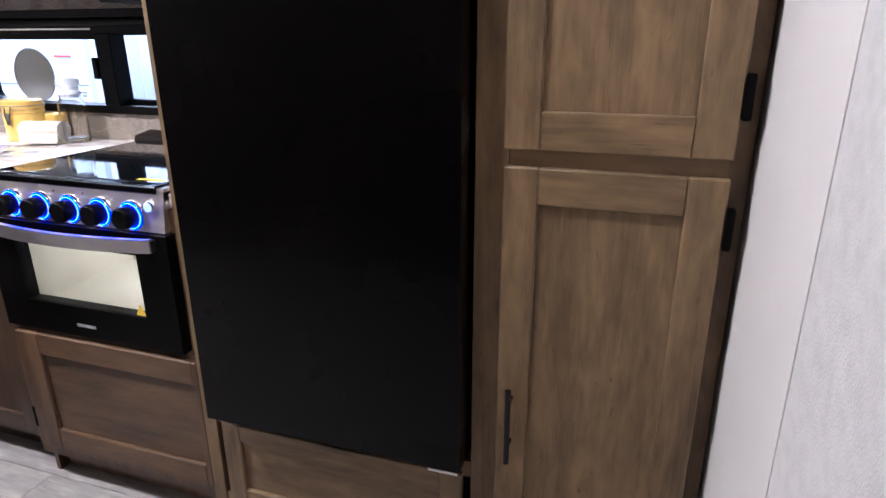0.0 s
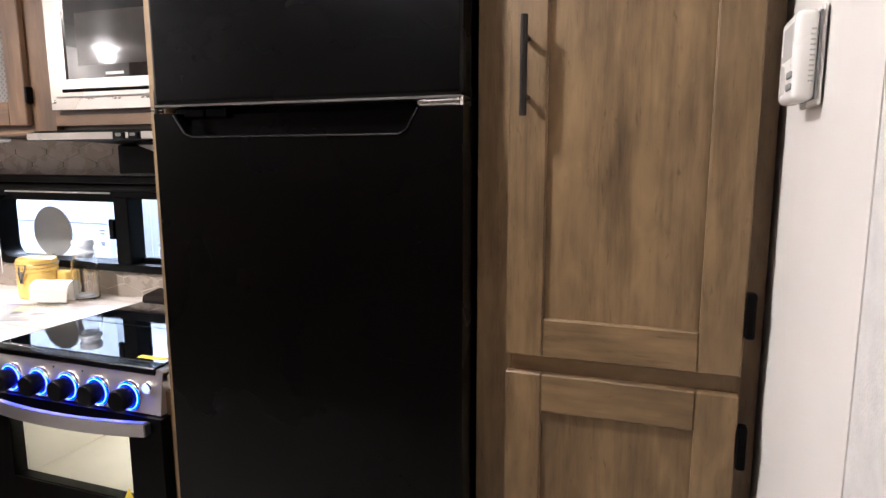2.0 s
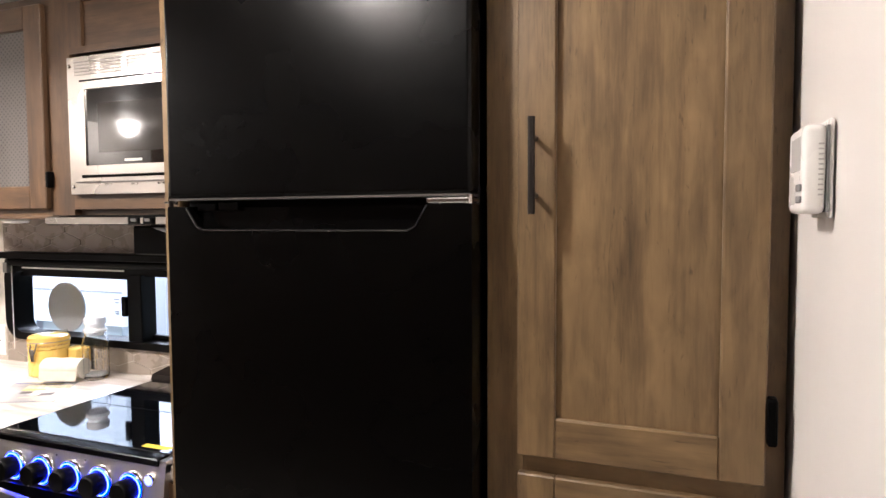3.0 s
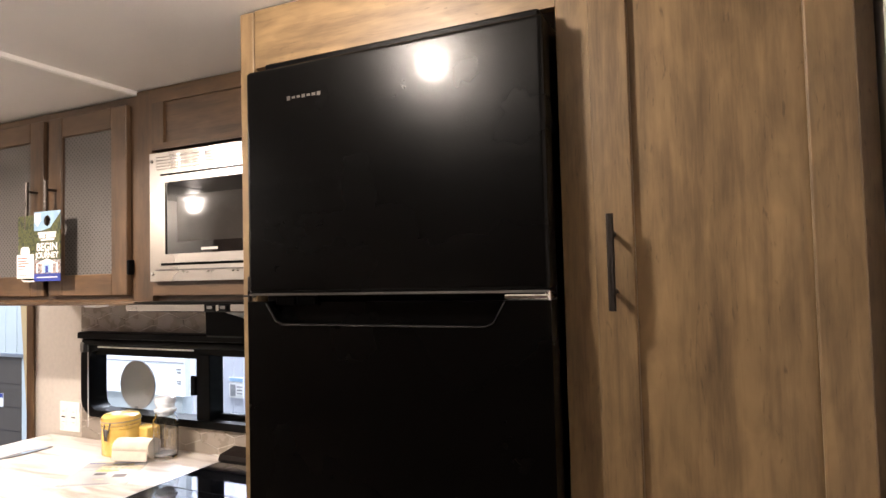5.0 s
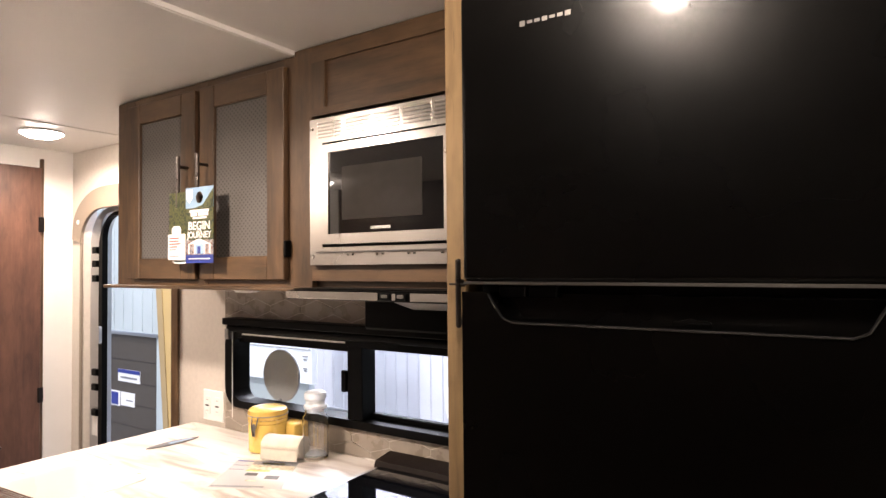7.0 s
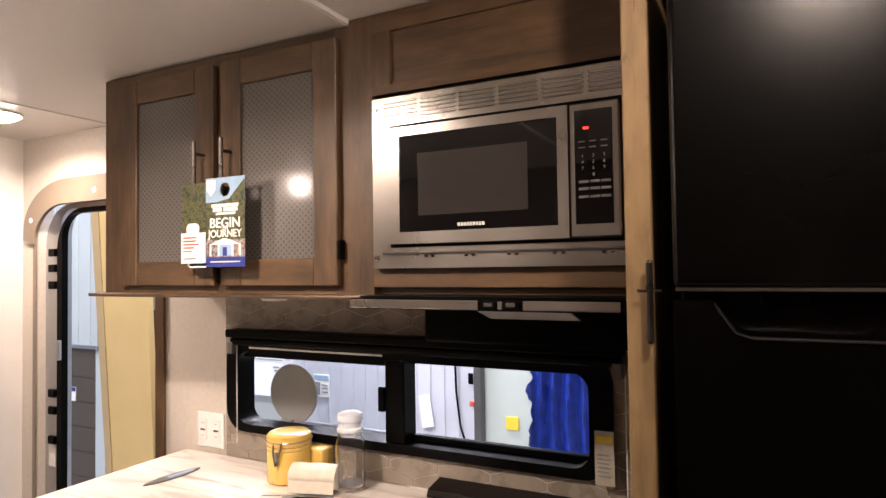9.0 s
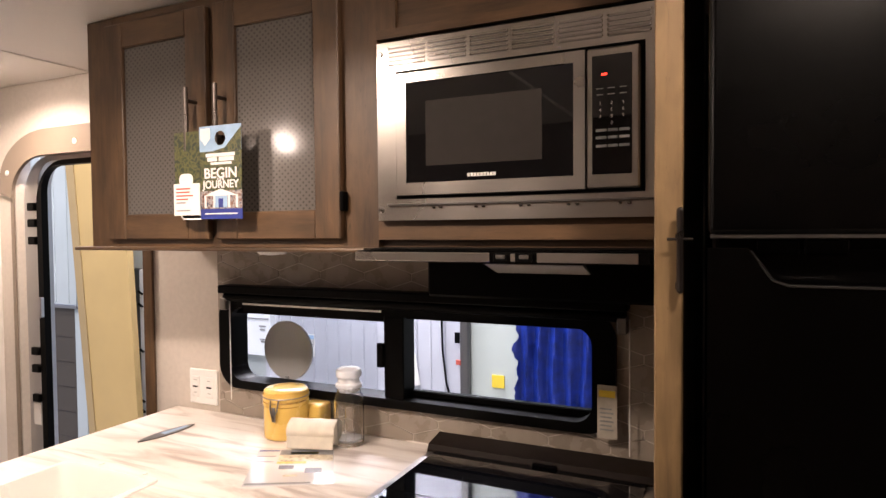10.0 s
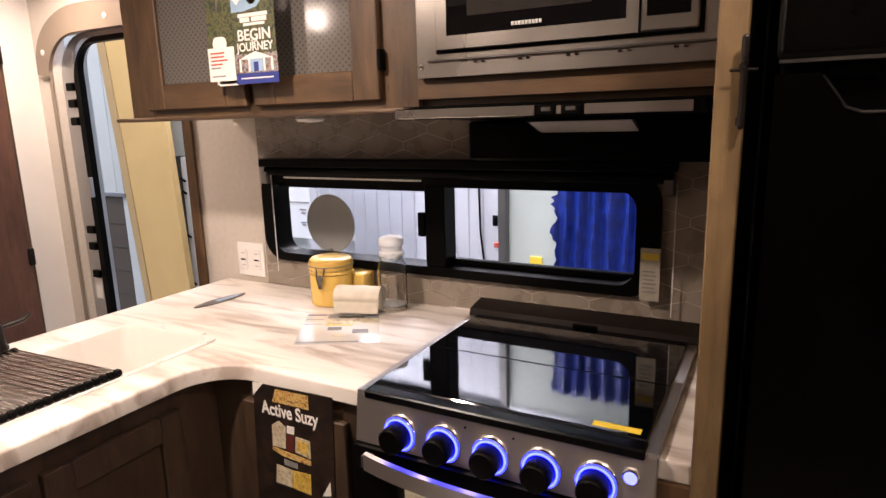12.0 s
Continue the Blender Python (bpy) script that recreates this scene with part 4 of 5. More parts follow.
for i in range(5):
    x = -1.509 + i * 0.0940
    k = new("knob")
    k.parent = rng
    k.location = Vector((x, 1.085, KZ)) - origin(rng)
    part("bezel", lathe(bmesh.new(), [(0.0365, 1.096), (0.0365, 1.085), (0.0345, 1.082), (0.0330, 1.083)], x, 0, 36, "y", KZ), M_chrome, k, smooth=True)
    part("light_ring", lathe(bmesh.new(), [(0.0332, 1.086), (0.0332, 1.0815), (0.0275, 1.0805), (0.0270, 1.084)], x, 0, 36, "y", KZ), M_blue_led_ring, k, "glowing blue ring", smooth=True)
    part("light_core", ring(bmesh.new(), [(x + 0.0318 * math.cos(2 * math.pi * q / 36), KZ + 0.0318 * math.sin(2 * math.pi * q / 36)) for q in range(36)], [(x + 0.0288 * math.cos(2 * math.pi * q / 36), KZ + 0.0288 * math.sin(2 * math.pi * q / 36)) for q in range(36)], 1.0795, 1.0812), M_blue_led_core, k, "pale glowing core")
    part("grip", lathe(bmesh.new(), [(0.0255, 1.085), (0.0262, 1.060), (0.0255, 1.050), (0.0225, 1.0465), (0.010, 1.0455)], x, 0, 32, "y", KZ), M_black_plastic, k, "black knob", smooth=True)
bt = part("light_button", lathe(bmesh.new(), [(0.014, 1.096), (0.014, 1.085), (0.0115, 1.083)], -1.079, 0, 24, "y", 0.871), M_chrome, rng, smooth=True)
part("lens", lathe(bmesh.new(), [(0.0105, 1.086), (0.0105, 1.0815), (0.006, 1.0805)], -1.079, 0, 20, "y", 0.871), M_blue_led_core, bt, "glowing pale blue button")
for x in (-1.415, -1.322):
    part("screw", lathe(bmesh.new(), [(0.0022, 1.098), (0.0022, 1.0925)], x + 0.042, 0, 10, "y", 0.886), M_black_plastic, rng)
od = part("oven_door", ring(bmesh.new(), [(R0, 0.503), (R1 + 0.01, 0.503), (R1 + 0.01, 0.807), (R0, 0.807)], [(-1.518, 0.588), (-1.128, 0.588), (-1.128, 0.752), (-1.518, 0.752)], 1.072, 1.108), M_black_plastic, rng, "black oven door")
ow = part("oven_window", bx(-1.518, -1.128, 1.076, 1.080, 0.588, 0.752), M_ovenglass, od, "clear oven window")
tri = bmesh.new()
plate(tri, [(-1.160, 0.592), (-1.130, 0.592), (-1.145, 0.622)], 1.0745, 1.0758)
part("sticker", tri, M_pap_yellow, od, "yellow warning triangle")
part("name_bar", bx(-1.36, -1.30, 1.0705, 1.0725, 0.532, 0.540), M_pap_grey, od)
hp = bmesh.new()
n = 14
rows = []
for i in range(n + 1):
    u = i / n
    x = R0 + 0.035 + u * (R1 - R0 - 0.06)
    y = 1.056 - 0.030 * math.sin(math.pi * u) ** 0.8
    rows.append([hp.verts.new((x, y, 0.768)), hp.verts.new((x, y, 0.801)), hp.verts.new((x, y + 0.012, 0.801)), hp.verts.new((x, y + 0.012, 0.768))])
for a, b_ in zip(rows, rows[1:]):
    for i in range(4):
        hp.faces.new((a[i], a[(i + 1) % 4], b_[(i + 1) % 4], b_[i]))
hp.faces.new(rows[0])
hp.faces.new(rows[-1])
hh = part("handle", hp, M_steel_matt, od, "bowed steel handle", smooth=True)
for x in (R0 + 0.04, R1 - 0.03):
    part("post", bx(x - 0.01, x + 0.01, 1.056, 1.074, 0.772, 0.797), M_steel_dark, hh)

# ---- window ----
win = thing("window_1", (-1.77, YB, WZ0), "black framed sliding window with rounded corners", "window", kind="structure")
part("window_frame", ring(bmesh.new(), rrect(-2.400, -1.143, 0.992, 1.295, 0.075, 8), rrect(-2.352, -1.200, 1.018, 1.252, 0.045, 8), YB - 0.022, YB + 0.055), M_black_plastic, win, "rounded black frame", smooth=True)
part("mullion", bx(-1.786, -1.722, YB - 0.018, YB + 0.05, 1.018, 1.252, 0.003), M_black_plastic, win)
part("sash_rail", bx(-2.345, -1.786, YB + 0.0, YB + 0.04, 1.232, 1.252), M_black_plastic, win)
part("sash_rail", bx(-1.722, -1.205, YB + 0.026, YB + 0.05, 1.018, 1.037, 0.003), M_black_plastic, win)
part("sash_rail", bx(-1.722, -1.198, YB + 0.0, YB + 0.04, 1.245, 1.252), M_black_plastic, win)
# white strip in place of the daylight that shows above the sash
part("daylight_strip", bx(-2.30, -1.79, YB - 0.0235, YB - 0.019, 1.262, 1.268, 0.001), M_pap_white, win, "white strip standing in for daylight over the sash")
part("latch", bx(-1.806, -1.784, YB - 0.026, YB - 0.012, 1.105, 1.175, 0.004, 2), M_black_plastic, win)
for x0, x1, y in ((-2.345, -1.76, YB + 0.022), (-1.75, -1.19, YB + 0.034)):
    pn = part("pane", bx(x0, x1, y, y + 0.004, 1.012, 1.258), M_pane, win, "clear window glass")
    pn.visible_shadow = False
bl = thing("roller_shade", (-1.76, YB - 0.05, 1.29), "rolled-up black window shade with side cords", "blind")
part("rail", bx(-2.368, -1.112, YB - 0.060, YB - 0.004, 1.300, 1.325, 0.004, 2), M_black_plastic, bl)
part("roll", tube(bmesh.new(), [(-2.362, YB - 0.03, 1.286), (-1.118, YB - 0.03, 1.286)], 0.014, 16), M_black_plastic, bl, smooth=True)
for x in (-2.362, -1.126):
    part("bracket", bx(x - 0.012, x + 0.012, YB - 0.045, YB - 0.001, 1.245, 1.285, 0.003), M_steel_dark, bl)
    part("cord", tube(bmesh.new(), [(x + 0.016, YB - 0.030, 1.28), (x + 0.016, YB - 0.030, 0.955)], 0.0015, 6), M_pap_white, bl)
tg = thing("hang_tag", (-1.155, YB - 0.035, 0.965), "white hang tag with yellow header on the shade cord", "tag")
part("card", bx(-1.184, -1.138, YB - 0.036, YB - 0.034, 0.992, 1.120), M_pap_tag, tg)
th_ = bmesh.new()
plate(th_, [(-1.180, 1.092), (-1.142, 1.092), (-1.142, 1.108), (-1.180, 1.108)], YB - 0.0375, YB - 0.0358)
part("header", th_, M_pap_yellow, tg)
for i in range(6):
    part("text_line", bx(-1.178, -1.146 - 0.004 * (i % 2), YB - 0.0372, YB - 0.0358, 1.012 + i * 0.010, 1.0155 + i * 0.010), M_pap_grey, tg)

# ---- door and arch ----
door_arch = bmesh.new()
AO, AI = [], []
AX1 = -2.735
prof_o = [(AX1, 1.895)] + [(-3.27 + 0.30 * math.cos(radians(a)), 1.695 + 0.20 * math.sin(radians(a))) for a in range(90, 181, 9)] + [(-3.572, 1.655)]
prof_i = [(AX1, 1.795)] + [(-3.30 + 0.195 * math.cos(radians(a)), 1.640 + 0.155 * math.sin(radians(a))) for a in range(90, 181, 9)] + [(-3.497, 1.635)]
vv = [[door_arch.verts.new((p[0], y, p[1])) for p in loop] for loop in (prof_o, prof_i) for y in (YB - 0.016, YB - 0.002)]
for i in range(len(prof_o) - 1):
    door_arch.faces.new((vv[0][i], vv[0][i + 1], vv[2][i + 1], vv[2][i]))
    door_arch.faces.new((vv[1][i], vv[1][i + 1], vv[3][i + 1], vv[3][i]))
    door_arch.faces.new((vv[0][i], vv[0][i + 1], vv[1][i + 1], vv[1][i]))
    door_arch.faces.new((vv[2][i], vv[2][i + 1], vv[3][i + 1], vv[3][i]))
door_arch.faces.new([v[0] for v in (vv[0], vv[1], vv[3], vv[2])])
door_arch.faces.new([v[-1] for v in (vv[0], vv[1], vv[3], vv[2])])
ar = tagged(part("trim_arch", door_arch, M_trimarch), "tan arched plastic trim over the entry door", "trim", kind="structure")
for x, z in ((-3.10, 1.835), (-3.515, 1.735)):
    part("screw_cap", lathe(bmesh.new(), [(0.011, YB - 0.015), (0.011, YB - 0.018), (0.006, YB - 0.021)], x, 0, 16, "y", z), M_white, ar, smooth=True)
tagged(part("trim_jamb", bx(-2.760, -2.716, YB - 0.014, YB - 0.002, 0, 1.80, 0.002), M_wood_up), "brown wood door casing", "trim", kind="structure")
tagged(part("trim_jamb", bx(-3.512, -3.492, YB - 0.010, YB - 0.002, 0, 1.66, 0.002), M_trimarch), "tan door casing strip", "trim", kind="structure")
dfm = thing("door_1", (-3.12, YB + 0.05, 0), "open aluminium-framed entry doorway with black seal", "door", kind="structure")
fr_o = [(-2.758, -0.05), (-2.758, 1.798)] + [(-3.32 + 0.168 * math.cos(radians(a)), 1.63 + 0.168 * math.sin(radians(a))) for a in range(90, 181, 10)] + [(-3.488, -0.05)]
fr_i = [(-2.780, -0.05), (-2.780, 1.778)] + [(-3.30 + 0.10 * math.cos(radians(a)), 1.675 + 0.103 * math.sin(radians(a))) for a in range(90, 181, 10)] + [(-3.400, -0.05)]
for nm, oo, ii, y0, y1, mm in (("door_frame", fr_o, fr_i, YB + 0.03, YB + 0.085, M_alu),
                               ("door_seal", [(p[0] + (0.004 if p[0] > -3 else 0.086), p[1] - (0.02 if p[1] > 1 else 0)) for p in fr_o], [(p[0] - (0.004 if p[0] > -3 else -0.030), p[1] - (0.02 if p[1] > 1 else 0)) for p in fr_i], YB + 0.024, YB + 0.05, M_black_plastic)):
    b4 = bmesh.new()
    q = [[b4.verts.new((p[0], y, p[1])) for p in loop] for loop in (oo, ii) for y in (y0, y1)]
    for i in range(len(oo) - 1):
        b4.faces.new((q[0][i], q[0][i + 1], q[2][i + 1], q[2][i]))
        b4.faces.new((q[1][i], q[1][i + 1], q[3][i + 1], q[3][i]))
        b4.faces.new((q[0][i], q[0][i + 1], q[1][i + 1], q[1][i]))
        b4.faces.new((q[2][i], q[2][i + 1], q[3][i + 1], q[3][i]))
    part(nm, b4, mm, dfm)
for z in (1.60, 1.535, 1.465, 1.02, 0.95, 0.83):
    part("clip", bx(-3.452, -3.408, YB + 0.016, YB + 0.032, z - 0.016, z + 0.016, 0.003), M_black_plastic, dfm)
part("catch_plate", bx(-3.385, -3.365, YB + 0.008, YB + 0.022, 1.16, 1.24, 0.002), M_alu, dfm)
part("label_sticker", bx(-3.46, -3.42, YB + 0.027, YB + 0.0305, 0.72, 0.84), M_pap_white, dfm)

# inner brown door on the end wall
ind = thing("door_2", (XL, 1.2, 0), "red-brown wood interior door, closed", "door", kind="structure")
part("leaf", bx(XL + 0.002, XL + 0.035, 0.86, 1.545, 0.02, 1.985, 0.003), M_door_brown, ind)
part("casing", bx(XL + 0.001, XL + 0.02, 1.548, 1.562, 0, 2.03, 0.002), M_wood_up, ind)
for z in (1.72, 0.93, 0.25):
    part("hinge", bx(XL + 0.03, XL + 0.042, 1.532, 1.556, z - 0.035, z + 0.035, 0.003), M_bronze, ind)

# ---- ceiling fittings ----
for x in (-1.668, -3.02):
    tagged(part("trim_ceiling", bx(x - 0.012, x + 0.010, YF, YB - 0.002 if x < -2.6 else UY - 0.002, ZC - 0.003, ZC - 0.0005, 0.0012), M_ceil), "flat white ceiling seam strip", "trim", kind="structure")


def ceiling_lamp(x, y, power):
    zc = ZR if x > -1.655 else ZC
    lp = thing("ceiling_light", (x, y, zc), "round white ceiling puck light, lit", "lamp", "ceiling lights")
    part("rim", lathe(bmesh.new(), [(0.084, zc - 0.001), (0.084, zc - 0.006), (0.081, zc - 0.009), (0.076, zc - 0.005)], x, y, 36), M_white_gloss, lp, smooth=True)
    part("diffuser", lathe(bmesh.new(), [(0.077, zc - 0.002), (0.072, zc - 0.012), (0.054, zc - 0.022), (0.025, zc - 0.028), (0.004, zc - 0.030)], x, y, 32), M_lamp, lp, "glowing diffuser", smooth=True)
    bulb = bpy.data.lights.new("ceiling_bulb", "POINT" if x > -1.655 or y < 0 else "AREA")
    bulb.energy, bulb.color = power, (1.0, 0.85, 0.67)
    if bulb.type == "POINT":
        bulb.shadow_soft_size = 0.036
    else:
        bulb.shape, bulb.size, bulb.spread = "DISK", 0.10, radians(160)
    new("ceiling_bulb", bulb).location = (x, y, zc - (0.058 if bulb.type == "POINT" else 0.036))
    return lp


for x, y, p in LAMPS:
    ceiling_lamp(x, y, p)

# ---- outlet ----
ot = thing("outlet", (-2.49, YB, 0.915), "white double wall switch and outlet plate", "outlet")
part("plate", bx(-2.553, -2.430, YB - 0.008, YB - 0.001, 0.918, 1.036, 0.004, 2), M_white_gloss, ot)
for x in (-2.522, -2.461):
    part("face", bx(x - 0.017, x + 0.017, YB - 0.011, YB - 0.007, 0.942, 1.012, 0.002), M_white_gloss, ot)
    part("slot", bx(x - 0.012, x + 0.010, YB - 0.0122, YB - 0.0105, 0.974, 0.979), M_black_plastic, ot)
    for z in (0.955, 0.997):
        part("slot", bx(x - 0.008, x + 0.006, YB - 0.0118, YB - 0.0105, z, z + 0.003), M_shadow_gap, ot)

# ---- things on the counter ----
jar = thing("canister", (-2.068, 1.600, CZ), "yellow ceramic canister with clamped lid and wire clasp", "canister")
jx, jy = -2.068, 1.600
part("body", lathe(bmesh.new(), [(0.057, CZ), (0.0627, CZ + 0.0035), (0.0638, CZ + 0.0865), (0.0616, CZ + 0.0934), (0.0650, CZ + 0.0968), (0.0650, CZ + 0.1055)], jx, jy, 40), M_yellow, jar, smooth=True)
part("gasket", lathe(bmesh.new(), [(0.0621, CZ + 0.1055), (0.0621, CZ + 0.1098)], jx, jy, 36), M_pap_orange, jar)
part("lid", lathe(bmesh.new(), [(0.0650, CZ + 0.1098), (0.0661, CZ + 0.1151), (0.0661, CZ + 0.1280), (0.0627, CZ + 0.1212), (0.0627, CZ + 0.1349), (0.0570, CZ + 0.1401), (0.0228, CZ + 0.1418)], jx, jy, 40), M_yellow, jar, smooth=True)
cx_, cy_ = jx + 0.012, jy - 0.064
part("clasp", tube(bmesh.new(), [(cx_ - 0.014, cy_, CZ + 0.1203), (cx_ - 0.012, cy_ - 0.006, CZ + 0.0921), (cx_, cy_ - 0.010, CZ + 0.0620), (cx_ + 0.012, cy_ - 0.006, CZ + 0.0921), (cx_ + 0.014, cy_, CZ + 0.1203)], 0.0022, 8), M_steel_dark, jar, "wire clasp", smooth=True)
part("clasp_plate", bx(cx_ - 0.007, cx_ + 0.007, cy_ - 0.008, cy_ - 0.004, CZ + 0.0583, CZ + 0.0996, 0.002), M_steel_dark, jar)
band = bmesh.new()
tube(band, [(jx + 0.0662 * math.cos(radians(a)), jy + 0.0662 * math.sin(radians(a)), CZ + 0.1203) for a in range(0, 361, 12)], 0.0016, 6)
part("wire_band", band, M_steel_dark, jar, smooth=True)
tray = solo("small_dish", bx(-2.040, -1.968, 1.625, 1.685, CZ + 0.0005, CZ + 0.090, 0.008, 3), M_yellow, "small yellow ceramic spice box behind the towel", "box", smooth=True)
towel = thing("folded_towel", (-1.955, 1.575, CZ), "rolled cream kitchen towel", "towel")
tb = bmesh.new()
tp = []
for i in range(30):
    a = i / 29 * 2 * math.pi
    r = 0.036 + 0.003 * math.sin(3 * a)
    tp.append((r * 1.0 * math.cos(a), 0.036 + 0.034 * math.sin(a)))
dirv = Vector((0.96, 0.28, 0)).normalized()
nrm = Vector((-dirv.y, dirv.x, 0))
c0 = Vector((-2.002, 1.540, CZ + 0.003))
rows = []
for s in range(9):
    p = c0 + dirv * (0.135 * s / 8)
    k = 1.0 + 0.012 * math.sin(s * 1.7)
    rows.append([tb.verts.new(p + nrm * (q_[0] * k) + Vector((0, 0, q_[1] * k + 0.0015))) for q_ in tp])
for a, b_ in zip(rows, rows[1:]):
    for i in range(30):
        tb.faces.new((a[i], a[(i + 1) % 30], b_[(i + 1) % 30], b_[i]))
tb.faces.new(rows[0])
tb.faces.new(rows[-1])
part("roll", tb, M_cloth, towel, smooth=True)
flap = bmesh.new()
fr = []
for s in range(7):
    p = c0 + dirv * (0.130 * s / 6 + 0.004)
    fr.append([flap.verts.new(p + nrm * o + Vector((0, 0, h))) for o, h in ((-0.038, 0.034), (-0.0405, 0.02), (-0.043, 0.006), (-0.046, 0.004), (-0.0415, 0.036))])
for a, b_ in zip(fr, fr[1:]):
    for i in range(5):
        flap.faces.new((a[i], a[(i + 1) % 5], b_[(i + 1) % 5], b_[i]))
part("hem", flap, M_cloth, towel, "stitched hem edge", smooth=True)
gj = thing("glass_jar", (-1.858, 1.612, CZ), "clear glass jar with round glass stopper lid", "jar")
gx, gy = -1.858, 1.612
part("body", lathe(bmesh.new(), [(0.036, CZ + 0.001), (0.041, CZ + 0.006), (0.042, CZ + 0.12), (0.040, CZ + 0.135), (0.033, CZ + 0.146), (0.033, CZ + 0.158), (0.0305, CZ + 0.158), (0.0305, CZ + 0.146), (0.037, CZ + 0.133), (0.039, CZ + 0.12), (0.038, CZ + 0.012), (0.02, CZ + 0.010)], gx, gy, 40), M_glass, gj, smooth=True)
part("lid", lathe(bmesh.new(), [(0.028, CZ + 0.148), (0.029, CZ + 0.158), (0.036, CZ + 0.160), (0.0375, CZ + 0.164), (0.0365, CZ + 0.170), (0.031, CZ + 0.174), (0.0295, CZ + 0.182), (0.0315, CZ + 0.187), (0.0355, CZ + 0.191), (0.0360, CZ + 0.203), (0.0330, CZ + 0.210), (0.022, CZ + 0.215), (0.002, CZ + 0.217)], gx, gy, 36), M_frost, gj, "thick glass stopper", smooth=True)
part("base", lathe(bmesh.new(), [(0.035, CZ + 0.0125), (0.035, CZ + 0.018), (0.02, CZ + 0.021)], gx, gy, 28), M_frost, gj, "thick glass base", smooth=True)
for i in range(10):
    a = 2 * math.pi * i / 10
    part("flute", tube(bmesh.new(), [(gx + 0.0395 * math.cos(a), gy + 0.0395 * math.sin(a), CZ + 0.02), (gx + 0.0395 * math.cos(a), gy + 0.0395 * math.sin(a), CZ + 0.11)], 0.0016, 6), M_glass, gj, smooth=True)


def card(name, corners, material, label, category, prints=(), z=CZ + 0.0008, th=0.0006):
    """A leaflet lying flat: corners as (x, y) far-left, far-right, near-right, near-left; prints as (u0, u1, v0, v1, material)."""
    P = [Vector(c) for c in corners]
    def uv(u, v):
        return P[0] * (1 - u) * (1 - v) + P[1] * u * (1 - v) + P[2] * u * v + P[3] * (1 - u) * v
    t_ = thing(name, (*uv(0.5, 0.5), z), label, category)
    part("sheet", plate(bmesh.new(), [uv(0, 0), uv(1, 0), uv(1, 1), uv(0, 1)], z, z + th, "z"), material, t_)
    for u0, u1, v0, v1, mm in prints:
        part("print", plate(bmesh.new(), [uv(u0, v0), uv(u1, v0), uv(u1, v1), uv(u0, v1)], z + th, z + th + 0.0003, "z"), mm, t_)
    return t_


# left third has few prints; its bare white stands in for window glare
card("leaflet", [(-2.055, 1.470), (-1.868, 1.552), (-1.738, 1.362), (-1.925, 1.262)], M_pap_glossy, "glossy white leaflet with landscape photograph", "leaflet",
     [(0.30, 0.99, 0.02, 0.17, M_pap_grey), (0.30, 0.99, 0.17, 0.36, M_pap_tanp), (0.44, 0.80, 0.08, 0.15, M_pap_yellow), (0.30, 0.66, 0.37, 0.43, M_pap_yellow2), (0.34, 0.52, 0.48, 0.58, M_pap_dark),
      (0.66, 0.86, 0.56, 0.69, M_pap_dark), (0.42, 0.58, 0.74, 0.78, M_pap_tanp), (0.02, 0.28, 0.03, 0.06, M_pap_blue), (0.02, 0.26, 0.20, 0.22, M_pap_grey), (0.02, 0.25, 0.36, 0.38, M_pap_grey), (0.02, 0.75, 0.93, 0.97, M_pap_grey)])
pen = thing("brochure", (-2.40, 1.47, CZ), "narrow dark glossy leaf-shaped leaflet on the counter", "leaflet")
lf = []
for i in range(17):
    u = i / 16
    lf.append((u, 0.021 * math.sin(math.pi * u) ** 0.7))
ax0, ax1 = Vector((-2.412, 1.375)), Vector((-2.392, 1.560))
dx_ = (ax1 - ax0).normalized()
nx_ = Vector((-dx_.y, dx_.x))
pts = [ax0 + (ax1 - ax0) * u + nx_ * w for u, w in lf] + [ax0 + (ax1 - ax0) * u - nx_ * w for u, w in reversed(lf[1:-1])]
part("sheet", plate(bmesh.new(), pts, CZ + 0.0008, CZ + 0.004, "z"), M_steel_dark, pen)
part("print", plate(bmesh.new(), [ax0 + (ax1 - ax0) * u + nx_ * w for u, w in ((0.42, -0.011), (0.88, -0.008), (0.88, 0.007), (0.42, 0.010))], CZ + 0.004, CZ + 0.0044, "z"), M_pap_sky, pen)

# ---- brochures on the cabinet handles ----
HY = UY - 0.0185 - 0.043


def hanger(x0, x1, z0, z1, y, label):
    h_ = thing("door_hanger", ((x0 + x1) / 2, y, z0), label, "brochure")
    zc = z1 - 0.030
    hole = [((x0 + x1) / 2 + 0.017 * math.cos(2 * math.pi * i / 24), zc + 0.017 * math.sin(2 * math.pi * i / 24)) for i in range(24)]
    sq = []
    for i in range(24):
        a = 2 * math.pi * i / 24
        k = 1 / max(abs(math.cos(a)), abs(math.sin(a)))
        sq.append(((x0 + x1) / 2 + (x1 - x0) / 2 * k * math.cos(a) * 0.9999, zc + 0.030 * k * math.sin(a)))
    part("top", ring(bmesh.new(), sq, hole, y, y + 0.0012), M_pap_sky, h_, "sky blue top with a round hole")
    return h_


